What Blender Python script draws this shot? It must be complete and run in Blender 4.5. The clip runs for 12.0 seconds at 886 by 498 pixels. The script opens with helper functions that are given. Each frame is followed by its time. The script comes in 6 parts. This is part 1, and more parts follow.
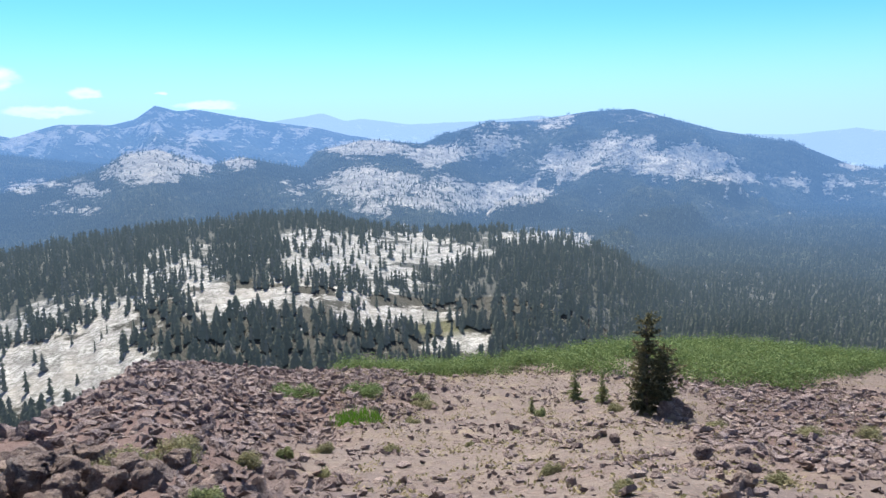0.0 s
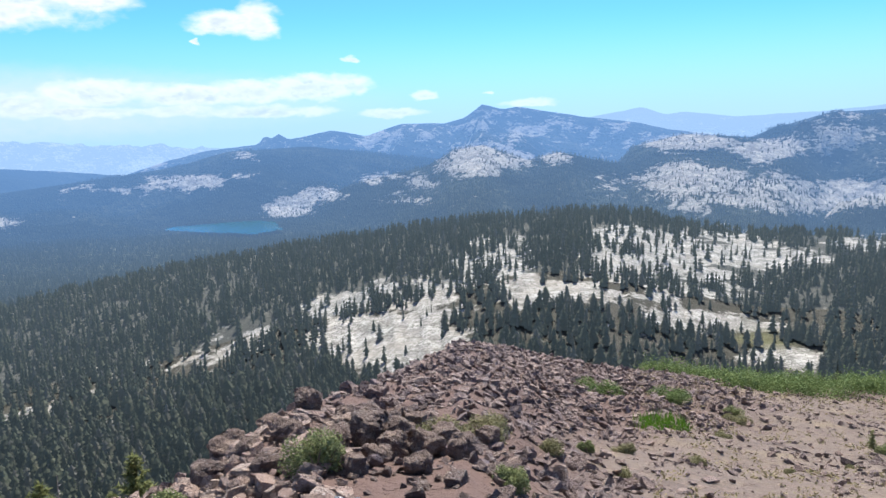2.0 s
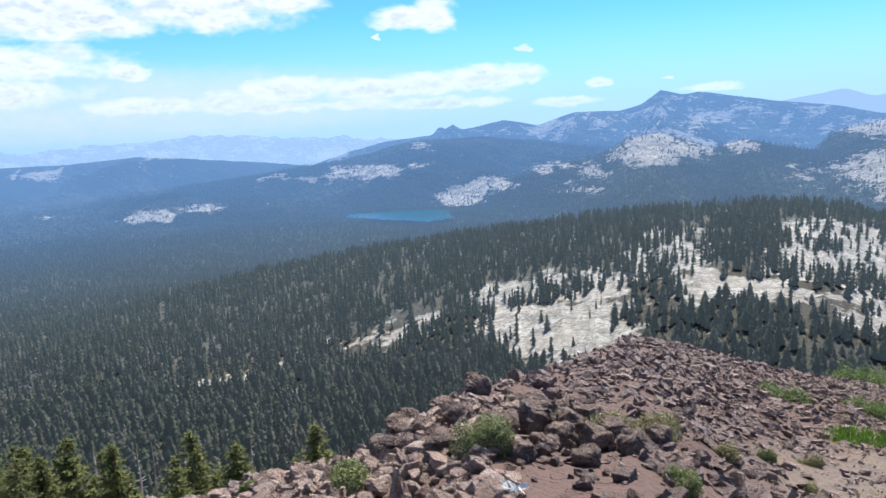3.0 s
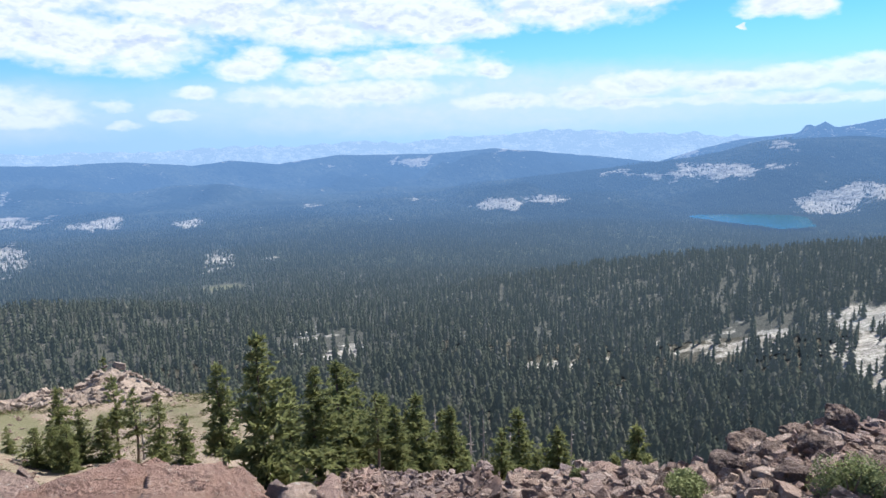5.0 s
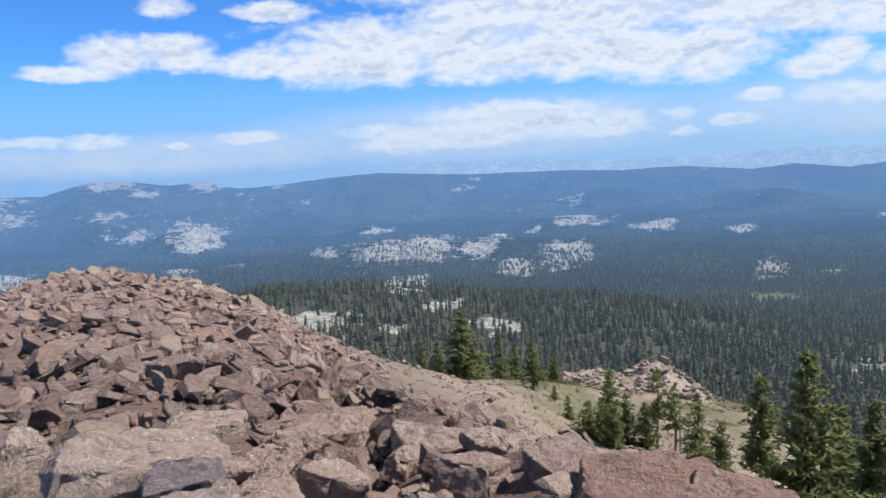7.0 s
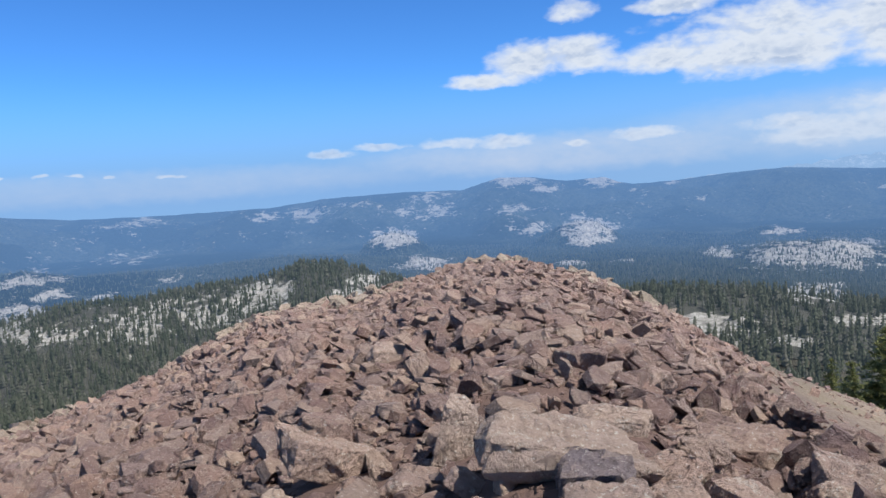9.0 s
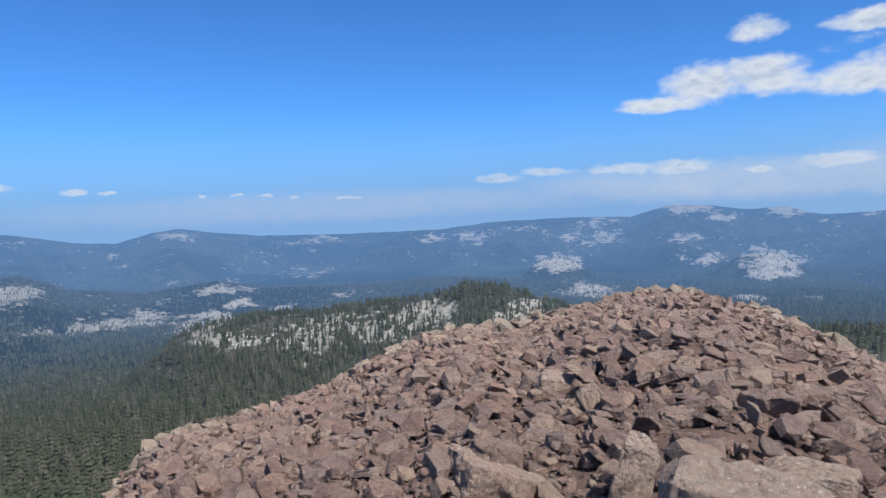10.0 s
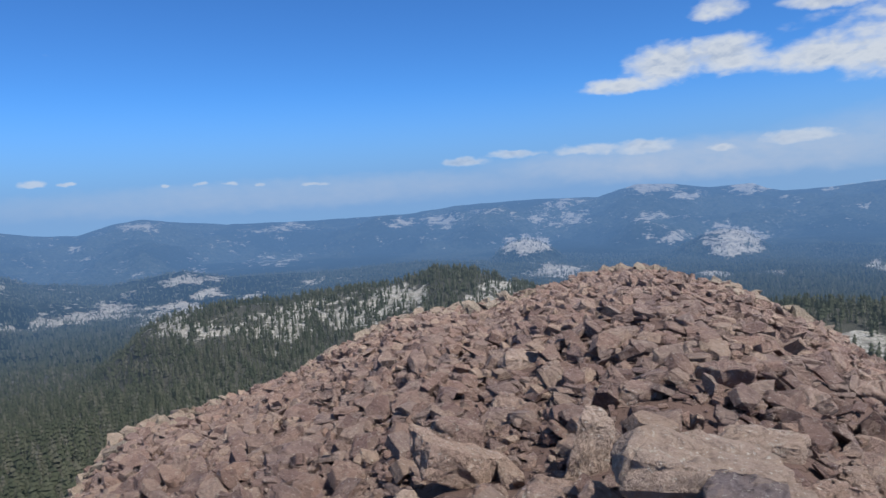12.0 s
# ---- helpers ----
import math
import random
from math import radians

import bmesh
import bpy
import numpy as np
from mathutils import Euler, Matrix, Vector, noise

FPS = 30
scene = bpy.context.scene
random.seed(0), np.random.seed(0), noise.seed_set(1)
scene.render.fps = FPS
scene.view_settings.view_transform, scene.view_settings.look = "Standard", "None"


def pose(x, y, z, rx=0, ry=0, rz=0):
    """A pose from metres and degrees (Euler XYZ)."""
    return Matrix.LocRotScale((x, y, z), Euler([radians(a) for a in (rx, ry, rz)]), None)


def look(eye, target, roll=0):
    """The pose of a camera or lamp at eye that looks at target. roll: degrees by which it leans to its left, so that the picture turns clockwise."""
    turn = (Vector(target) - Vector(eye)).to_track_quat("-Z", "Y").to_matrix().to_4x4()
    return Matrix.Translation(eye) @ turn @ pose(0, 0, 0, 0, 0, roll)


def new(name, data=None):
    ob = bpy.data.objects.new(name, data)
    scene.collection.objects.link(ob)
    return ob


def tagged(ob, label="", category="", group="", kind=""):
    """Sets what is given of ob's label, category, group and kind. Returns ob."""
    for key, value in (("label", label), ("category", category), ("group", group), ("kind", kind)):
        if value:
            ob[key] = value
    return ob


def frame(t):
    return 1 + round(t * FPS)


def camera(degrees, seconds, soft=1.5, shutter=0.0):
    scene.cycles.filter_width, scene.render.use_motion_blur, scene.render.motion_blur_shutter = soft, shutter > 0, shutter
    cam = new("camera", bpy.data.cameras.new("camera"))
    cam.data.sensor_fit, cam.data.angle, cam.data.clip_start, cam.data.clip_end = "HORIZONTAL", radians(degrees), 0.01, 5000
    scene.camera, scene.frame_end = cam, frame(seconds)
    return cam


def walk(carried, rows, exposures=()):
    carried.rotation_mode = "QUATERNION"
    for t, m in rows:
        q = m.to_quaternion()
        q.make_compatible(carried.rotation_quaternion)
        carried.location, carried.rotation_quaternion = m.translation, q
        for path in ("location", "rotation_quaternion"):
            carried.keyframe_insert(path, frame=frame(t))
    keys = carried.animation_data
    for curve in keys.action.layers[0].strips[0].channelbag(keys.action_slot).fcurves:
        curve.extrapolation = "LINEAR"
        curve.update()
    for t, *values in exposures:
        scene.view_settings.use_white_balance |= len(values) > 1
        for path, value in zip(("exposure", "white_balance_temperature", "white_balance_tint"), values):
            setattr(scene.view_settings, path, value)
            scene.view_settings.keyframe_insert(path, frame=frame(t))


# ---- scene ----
# the eye, 1.6 m over the ground of the summit, and its turn
cam = camera(63.6, 12.0, soft=1.45, shutter=0.1)
PATH = [
    (0.0, pose(0.000, 0.000, 1.600, 80.46, 0.66, -0.00)),
    (0.5, pose(-0.017, 0.024, 1.582, 80.58, 0.99, 6.34)),
    (1.0, pose(-0.015, 0.022, 1.589, 80.45, 1.20, 11.42)),
    (1.5, pose(-0.038, 0.016, 1.591, 80.61, 1.64, 17.87)),
    (2.0, pose(-0.022, -0.031, 1.610, 80.57, 1.66, 24.72)),
    (2.5, pose(0.001, -0.091, 1.629, 80.49, 2.03, 31.50)),
    (3.0, pose(0.015, -0.154, 1.657, 80.23, 2.60, 38.27)),
    (3.5, pose(0.027, -0.215, 1.676, 80.46, 2.79, 48.78)),
    (3.7, pose(0.019, -0.234, 1.681, 80.74, 2.70, 52.42)),
    (5.3, pose(-0.075, -0.335, 1.671, 81.66, 1.35, 69.99)),
    (5.5, pose(-0.085, -0.340, 1.676, 82.53, 1.10, 74.43)),
    (6.0, pose(-0.104, -0.334, 1.677, 84.14, 1.28, 88.45)),
    (6.5, pose(-0.090, -0.345, 1.657, 83.62, 1.82, 97.92)),
    (7.0, pose(-0.068, -0.401, 1.667, 83.01, 3.21, 107.70)),
    (7.5, pose(-0.035, -0.475, 1.687, 82.95, 4.08, 117.03)),
    (7.7, pose(-0.018, -0.495, 1.695, 82.95, 4.05, 120.60)),
    (9.3, pose(0.039, -0.598, 1.722, 85.25, 3.16, 141.60)),
    (9.5, pose(0.061, -0.618, 1.734, 85.80, 2.75, 143.78)),
    (10.0, pose(0.133, -0.665, 1.743, 87.13, 2.41, 151.66)),
    (10.5, pose(0.111, -0.665, 1.735, 87.81, 2.65, 157.31)),
    (11.0, pose(0.107, -0.668, 1.731, 87.89, 3.05, 158.32)),
    (11.5, pose(0.073, -0.690, 1.718, 87.69, 3.49, 157.10)),
    (12.0, pose(0.005, -0.640, 1.698, 85.72, 3.65, 149.08)),
]
EXPOSURES = [(0.0, 1.06), (2.0, 0.95), (3.5, 0.9), (5.5, 0.85), (6.5, 0.68), (7.5, 0.55), (9.5, 0.45), (10.5, 0.31), (12.0, 0.23)]
walk(cam, PATH, EXPOSURES)

SUN_BEARING, SUN_HEIGHT = 16.0, 55.0      # degrees to the left of +y, degrees up


def bearing(az, r=1.0, z=0.0):
    """A place r metres from the summit, at az degrees to the left of +y."""
    return Vector((-math.sin(radians(az)) * r, math.cos(radians(az)) * r, z))


# ---- world: sky with fair-weather clouds ----
# bearing, height, half width, half height of each bank, in degrees
CLOUDS = []
# the long low bank
CLOUDS += [
    (41.2, 8.22, 2.5, 0.91), (38.6, 8.32, 1.5, 1.57), (43.0, 6.89, 0.3, 0.22), (53.3, 8.90, 3.0, 1.07), (49.7, 3.20, 3.3, 0.94), (44.0, 2.98, 3.6, 0.81),
    (39.5, 3.21, 3.3, 0.87), (34.4, 3.46, 3.9, 1.03), (31.8, 3.62, 1.7, 0.80), (55.0, 2.39, 1.8, 0.74), (49.1, 1.92, 7.1, 0.43), (38.0, 1.71, 4.9, 0.46),
    (26.1, 2.71, 1.0, 0.33), (31.7, 5.61, 0.6, 0.24),
]
# the piled clouds
CLOUDS += [
    (74.9, 8.27, 6.0, 2.03), (67.5, 8.33, 6.7, 1.97), (61.9, 8.08, 2.7, 1.20), (55.9, 8.95, 5.1, 1.60), (51.1, 9.40, 2.8, 0.86), (75.3, 4.88, 2.4, 1.10),
    (67.8, 5.28, 4.8, 1.16), (64.9, 5.91, 2.0, 0.91), (61.5, 4.67, 1.4, 0.56), (76.9, 3.19, 4.4, 0.75), (70.4, 3.32, 6.1, 0.88), (60.9, 2.37, 3.2, 0.60),
    (54.6, 2.31, 1.9, 0.66), (79.0, 5.83, 2.1, 1.22),
]
# the broad sheet
CLOUDS += [
    (101.4, 7.67, 7.1, 2.11), (93.6, 7.56, 8.0, 2.02), (88.6, 10.09, 13.3, 1.56), (81.4, 8.74, 5.1, 1.42), (71.4, 8.40, 9.0, 2.09), (66.6, 10.70, 6.5, 1.41),
    (55.4, 8.84, 5.5, 1.62), (51.6, 9.69, 4.0, 1.14), (67.0, 5.39, 4.9, 1.23), (61.4, 4.68, 1.3, 0.51), (75.0, 4.85, 2.9, 0.95), (80.5, 5.15, 2.4, 0.85),
    (84.0, 3.46, 1.6, 0.52), (72.8, 3.07, 7.1, 0.95), (85.6, 1.88, 1.4, 0.42), (89.8, 2.69, 1.2, 0.41), (102.1, 3.26, 6.7, 1.09), (95.9, 2.35, 3.7, 0.97),
    (59.7, 2.30, 2.7, 0.55), (54.8, 2.14, 1.8, 0.81),
]
# the sheet above
CLOUDS += [
    (94.4, 12.94, 17.4, 2.22), (73.5, 14.13, 19.0, 2.38), (101.8, 11.32, 7.4, 1.67),
]
# the leading bank
CLOUDS += [
    (134.7, 7.36, 2.5, 0.68), (131.3, 8.48, 2.9, 1.38), (127.5, 8.74, 2.8, 1.31), (120.6, 7.96, 4.3, 1.23), (113.6, 7.59, 6.2, 2.09), (110.0, 9.18, 10.3, 2.08),
    (102.8, 8.06, 9.9, 2.54), (94.9, 7.33, 8.6, 2.11), (88.4, 6.65, 5.5, 2.29), (93.0, 9.94, 15.9, 1.74), (127.8, 12.01, 1.8, 0.93), (119.9, 11.66, 2.8, 0.76),
]
# the hazy bank
CLOUDS += [
    (122.6, 2.60, 2.0, 0.47), (113.0, 2.49, 2.8, 0.66), (107.3, 1.79, 6.9, 1.13), (99.7, 2.57, 4.8, 1.54), (95.3, 1.98, 3.7, 0.97), (89.6, 2.62, 1.3, 0.51),
    (86.1, 1.76, 1.0, 0.49), (89.3, 1.15, 1.1, 0.38), (143.1, 2.86, 2.2, 0.34), (137.2, 2.86, 2.8, 0.45), (133.6, 2.73, 2.6, 0.55), (127.7, 2.23, 0.9, 0.28),
]
# small far clouds
CLOUDS += [
    (184.5, 2.93, 1.4, 0.30), (178.9, 2.52, 0.7, 0.31), (176.7, 2.36, 0.5, 0.18), (159.2, 1.56, 1.0, 0.19), (167.5, 2.05, 0.5, 0.19), (165.5, 1.93, 0.4, 0.19),
    (163.5, 1.75, 0.4, 0.19), (170.2, 1.94, 0.3, 0.19), (187.3, 2.68, 0.3, 0.12), (127.5, 12.03, 1.7, 0.66), (147.1, 2.49, 1.8, 0.37),
]
# puffs by the start
CLOUDS += [
    (31.0, 3.27, 0.7, 0.65), (26.3, 2.78, 0.9, 0.38), (20.9, 2.83, 0.4, 0.18), (18.2, 1.89, 2.0, 0.32), (28.7, 1.41, 2.2, 0.37),
]


# thin haze banks: bearing, height, half width, half height, amount
VEILS = [(62.0, 2.6, 36.0, 3.2, 0.6), (104.0, 2.4, 24.0, 3.0, 0.5), (128.0, 1.6, 22.0, 1.9, 0.55), (160.0, 0.9, 30.0, 1.5, 0.3)]


def math_node(tree, op, a, b=None, c=None, clamp=False):
    node = tree.nodes.new("ShaderNodeMath")
    node.operation, node.use_clamp = op, clamp
    for slot, value in enumerate((a, b, c)):
        if value is None:
            continue
        if isinstance(value, (int, float)):
            node.inputs[slot].default_value = value
        else:
            tree.links.new(value, node.inputs[slot])
    return node.outputs[0]


def ramp_node(tree, value, lo, hi, to_lo=0.0, to_hi=1.0, smooth=True):
    node = tree.nodes.new("ShaderNodeMapRange")
    node.interpolation_type = "SMOOTHSTEP" if smooth else "LINEAR"
    tree.links.new(value, node.inputs["Value"])
    for key, v in (("From Min", lo), ("From Max", hi), ("To Min", to_lo), ("To Max", to_hi)):
        node.inputs[key].default_value = v
    return node.outputs["Result"]


def noise_node(tree, vector, scale, detail=4.0, rough=0.55, distort=0.0):
    node = tree.nodes.new("ShaderNodeTexNoise")
    node.inputs["Scale"].default_value = scale
    node.inputs["Detail"].default_value = detail
    node.inputs["Roughness"].default_value = rough
    node.inputs["Distortion"].default_value = distort
    tree.links.new(vector, node.inputs["Vector"])
    return node.outputs["Fac"]


def mix_node(tree, factor, a, b):
    node = tree.nodes.new("ShaderNodeMix")
    node.data_type = "RGBA"
    for slot, value in ((0, factor), (6, a), (7, b)):
        if isinstance(value, (int, float)):
            node.inputs[slot].default_value = value
        elif isinstance(value, tuple):
            node.inputs[slot].default_value = (*value, 1.0)
        else:
            tree.links.new(value, node.inputs[slot])
    return node.outputs[2]


def make_world():
    world = bpy.data.worlds.new("mountain_sky")
    scene.world = world
    world.use_nodes = True
    tree = world.node_tree
    tree.nodes.clear()
    link = tree.links.new
    out = tree.nodes.new("ShaderNodeOutputWorld")
    back = tree.nodes.new("ShaderNodeBackground")
    link(back.outputs[0], out.inputs[0])
    sky = tree.nodes.new("ShaderNodeTexSky")
    sky.sky_type, sky.sun_disc = "NISHITA", False
    sky.sun_elevation, sky.sun_rotation = radians(SUN_HEIGHT), radians(-SUN_BEARING)
    sky.altitude, sky.air_density, sky.dust_density, sky.ozone_density = 2600.0, 1.0, 0.6, 2.0
    where = tree.nodes.new("ShaderNodeTexCoord").outputs["Generated"]
    split = tree.nodes.new("ShaderNodeSeparateXYZ")
    link(where, split.inputs[0])
    x, y, z = split.outputs
    az = math_node(tree, "MULTIPLY", math_node(tree, "ARCTAN2", math_node(tree, "MULTIPLY", x, -1.0), y), 57.2958)
    # bearings run on past 180 degrees on the far side
    az = math_node(tree, "WRAP", az, 260.0, -100.0)
    el = math_node(tree, "MULTIPLY", math_node(tree, "ARCSINE", z), 57.2958)
    # scattered cumulus high up, out of view, as the same sky goes on
    high = math_node(tree, "MULTIPLY_ADD", noise_node(tree, where, 3.2, 6.0, 0.6), 3.4, -2.0)
    high = math_node(tree, "MINIMUM", high, ramp_node(tree, el, 15.0, 22.0, -2.0, 1.0))

    # bearing and height as a flat chart, heights drawn out
    def chart(up):
        node = tree.nodes.new("ShaderNodeCombineXYZ")
        link(az, node.inputs[0])
        link(math_node(tree, "MULTIPLY", math_node(tree, "ADD", el, up), 1.9), node.inputs[1])
        return node.outputs[0]

    def lumps(up):
        """Billows of two sizes, so many degrees above each place of the sky."""
        puffs = noise_node(tree, chart(up), 0.24, 5.0, 0.48, 0.4)
        fine = noise_node(tree, chart(up), 1.1, 4.0, 0.48, 0.3)
        return math_node(tree, "MULTIPLY_ADD", math_node(tree, "SUBTRACT", puffs, 0.47), 3.0,
                         math_node(tree, "MULTIPLY", math_node(tree, "SUBTRACT", fine, 0.5), 1.25))

    # the banks' outlines wander
    push = math_node(tree, "MULTIPLY_ADD", noise_node(tree, chart(0.0), 0.5, 3.0, 0.5), 2.0, -1.0)
    lift = math_node(tree, "MULTIPLY_ADD", noise_node(tree, chart(7.0), 0.7, 3.0, 0.5), 0.8, -0.4)
    az_w, el_w = math_node(tree, "ADD", az, push), math_node(tree, "ADD", el, lift)
    bank = None
    for a, e, w, h in CLOUDS:
        u = math_node(tree, "MULTIPLY", math_node(tree, "SUBTRACT", az_w, a), 1.0 / w)
        v = math_node(tree, "MULTIPLY", math_node(tree, "SUBTRACT", el_w, e), 1.0 / h)
        # flatter below than above
        v = math_node(tree, "MAXIMUM", v, math_node(tree, "MULTIPLY", v, -1.35))
        d = math_node(tree, "MULTIPLY_ADD", u, u, math_node(tree, "MULTIPLY", v, v))
        d = math_node(tree, "SUBTRACT", 1.2, d)
        bank = d if bank is None else math_node(tree, "SMOOTH_MAX", bank, d, 0.25)
    bank = math_node(tree, "MAXIMUM", math_node(tree, "MAXIMUM", bank, -1.5), high)
    here, above = lumps(0.0), lumps(0.55)
    dense = math_node(tree, "ADD", bank, here)
    cover = ramp_node(tree, dense, -0.55, 1.25)
    # bright billow tops, bluish grey in their hollows and undersides
    core = math_node(tree, "MULTIPLY", ramp_node(tree, math_node(tree, "SUBTRACT", above, here), -0.25, 0.75),
                     ramp_node(tree, dense, 0.3, 1.2))
    core = math_node(tree, "MAXIMUM", core, ramp_node(tree, dense, 1.05, 2.2, 0.0, 0.85))
    cloud = mix_node(tree, core, (6.8, 7.35, 8.15), (4.1, 5.0, 6.6))
    # the white band of haze over the horizon, that far air gives
    low = ramp_node(tree, math_node(tree, "ABSOLUTE", el), 0.0, 9.0, 0.92, 0.0)
    # far air is paler towards the sun
    sunward = math_node(tree, "COSINE", math_node(tree, "MULTIPLY", math_node(tree, "SUBTRACT", az, 5.0), 0.0174533))
    pale = mix_node(tree, ramp_node(tree, sunward, -0.7, 0.95, smooth=False), (2.1, 3.75, 6.9), (3.4, 5.25, 7.6))
    tint = tree.nodes.new("ShaderNodeVectorMath")
    tint.operation = "MULTIPLY"
    link(sky.outputs[0], tint.inputs[0])
    # the deep low blue gives way to a plainer blue overhead
    link(mix_node(tree, ramp_node(tree, el, 16.0, 34.0), (0.445, 0.975, 1.60), (0.85, 1.0, 1.15)), tint.inputs[1])
    clear = mix_node(tree, low, tint.outputs[0], pale)
    # thin white veil under the banks
    veil = None
    for a, e, w, h, much in VEILS:
        u = math_node(tree, "MULTIPLY", math_node(tree, "SUBTRACT", az_w, a), 1.0 / w)
        v = math_node(tree, "MULTIPLY", math_node(tree, "SUBTRACT", el_w, e), 1.0 / h)
        d = math_node(tree, "MULTIPLY_ADD", u, u, math_node(tree, "MULTIPLY", v, v))
        d = math_node(tree, "MULTIPLY", ramp_node(tree, d, 1.0, 0.0), much)
        veil = d if veil is None else math_node(tree, "MAXIMUM", veil, d)
    veil = math_node(tree, "MULTIPLY", veil, math_node(tree, "MULTIPLY_ADD", here, 0.35, 0.85), clamp=True)
    clear = mix_node(tree, veil, clear, (5.6, 6.2, 7.4))
    cover = math_node(tree, "MULTIPLY", cover, ramp_node(tree, el, 0.2, 6.5, 0.5, 0.97))
    link(mix_node(tree, cover, clear, cloud), back.inputs[0])
    back.inputs[1].default_value = 0.079
    return world


make_world()
sun_lamp = bpy.data.lights.new("sun", "SUN")
sun_lamp.energy, sun_lamp.angle, sun_lamp.color = 5.0, radians(0.53), (1.0, 0.95, 0.88)
sun = new("sun", sun_lamp)
toward = bearing(SUN_BEARING, math.cos(radians(SUN_HEIGHT)), math.sin(radians(SUN_HEIGHT)))
sun.matrix_world = look(toward * 100.0, (0, 0, 0))

# ---- materials ----
def start_material(name):
    mat = bpy.data.materials.new(name)
    mat.use_nodes = True
    tree = mat.node_tree
    return mat, tree, tree.nodes["Principled BSDF"]


def place_node(tree):
    return tree.nodes.new("ShaderNodeNewGeometry").outputs["Position"]


def object_node(tree):
    return tree.nodes.new("ShaderNodeTexCoord").outputs["Object"]


def bump_node(tree, shader, height, strength, distance):
    node = tree.nodes.new("ShaderNodeBump")
    node.inputs["Strength"].default_value = strength
    node.inputs["Distance"].default_value = distance
    tree.links.new(height, node.inputs["Height"])
    tree.links.new(node.outputs[0], shader.inputs["Normal"])


def value_node(tree, name):
    node = tree.nodes.new("ShaderNodeAttribute")
    node.attribute_name = name
    return node.outputs["Fac"]


def rock_material(name, tones, island=True, rough=0.9, crusty=0.4, warm=0.38, mottle=None):
    """Broken lava: each stone its own tone, grain, chipped faces, pale crusts."""
    mat, tree, shader = start_material(name)
    where = place_node(tree)
    mottle = mottle or (0.45 if island else 0.75)
    if island:
        own = tree.nodes.new("ShaderNodeNewGeometry").outputs["Random Per Island"]
    else:
        own = tree.nodes.new("ShaderNodeObjectInfo").outputs["Random"]
    ramp = tree.nodes.new("ShaderNodeValToRGB")
    ramp.color_ramp.elements[0].color = (*tones[0], 1)
    ramp.color_ramp.elements[1].color = (*tones[-1], 1)
    for k, tone in enumerate(tones[1:-1]):
        ramp.color_ramp.elements.new((k + 1) / (len(tones) - 1)).color = (*tone, 1)
    tree.links.new(own, ramp.inputs[0])
    big = noise_node(tree, where, 2.3, 5, 0.65)
    fine = noise_node(tree, where, 11.0, 8, 0.75)
    colour = mix_node(tree, ramp_node(tree, big, 0.42, 0.7, 0.0, warm), ramp.outputs[0], (0.40, 0.29, 0.225))
    # darker in the hollows of the grain
    colour = mix_node(tree, ramp_node(tree, fine, 0.34, 0.52, 0.7 * mottle, 0.0), colour, (0.085, 0.06, 0.054))
    varnish = noise_node(tree, where, 5.0, 8, 0.74)
    colour = mix_node(tree, ramp_node(tree, varnish, 0.54, 0.63, 0.0, 0.65 * mottle), colour, (0.105, 0.075, 0.067))
    # chipped places show fresher, paler stone
    chip = tree.nodes.new("ShaderNodeTexVoronoi")
    chip.inputs["Scale"].default_value = 6.5
    chip.inputs["Randomness"].default_value = 1.0
    bend = tree.nodes.new("ShaderNodeTexNoise")
    bend.inputs["Scale"].default_value = 7.0
    tree.links.new(where, bend.inputs["Vector"])
    warp = tree.nodes.new("ShaderNodeVectorMath")
    warp.operation = "MULTIPLY_ADD"
    tree.links.new(bend.outputs["Color"], warp.inputs[0])
    warp.inputs[1].default_value = (0.16, 0.16, 0.16)
    tree.links.new(where, warp.inputs[2])
    tree.links.new(warp.outputs[0], chip.inputs["Vector"])
    pick = tree.nodes.new("ShaderNodeSeparateColor")
    tree.links.new(chip.outputs["Color"], pick.inputs[0])
    colour = mix_node(tree, ramp_node(tree, pick.outputs[0], 0.55, 1.0, 0.0, 0.5 * mottle), colour, (0.44, 0.335, 0.265))
    speck = noise_node(tree, where, 47.0, 3, 0.7)
    colour = mix_node(tree, ramp_node(tree, speck, 0.56, 0.70, 0.0, 0.6 * mottle), colour, (0.11, 0.08, 0.07))
    crust = noise_node(tree, where, 4.0, 9, 0.8)
    colour = mix_node(tree, ramp_node(tree, crust, 0.56, 0.63, 0.0, crusty), colour, (0.54, 0.48, 0.42))
    # small round lichens
    fleck = noise_node(tree, where, 24.0, 5, 0.7)
    colour = mix_node(tree, ramp_node(tree, fleck, 0.59, 0.65, 0.0, 0.75 * (0.35 + crusty)), colour, (0.60, 0.56, 0.50))
    tree.links.new(colour, shader.inputs["Base Color"])
    shader.inputs["Roughness"].default_value = rough
    shader.inputs["Specular IOR Level"].default_value = 0.3
    relief = math_node(tree, "ADD", fine, math_node(tree, "MULTIPLY", big, 2.0))
    relief = math_node(tree, "MULTIPLY_ADD", pick.outputs[1], 0.55, relief)
    relief = math_node(tree, "MULTIPLY_ADD", speck, 0.25, relief)
    bump_node(tree, shader, relief, 1.0, 0.10)
    return mat


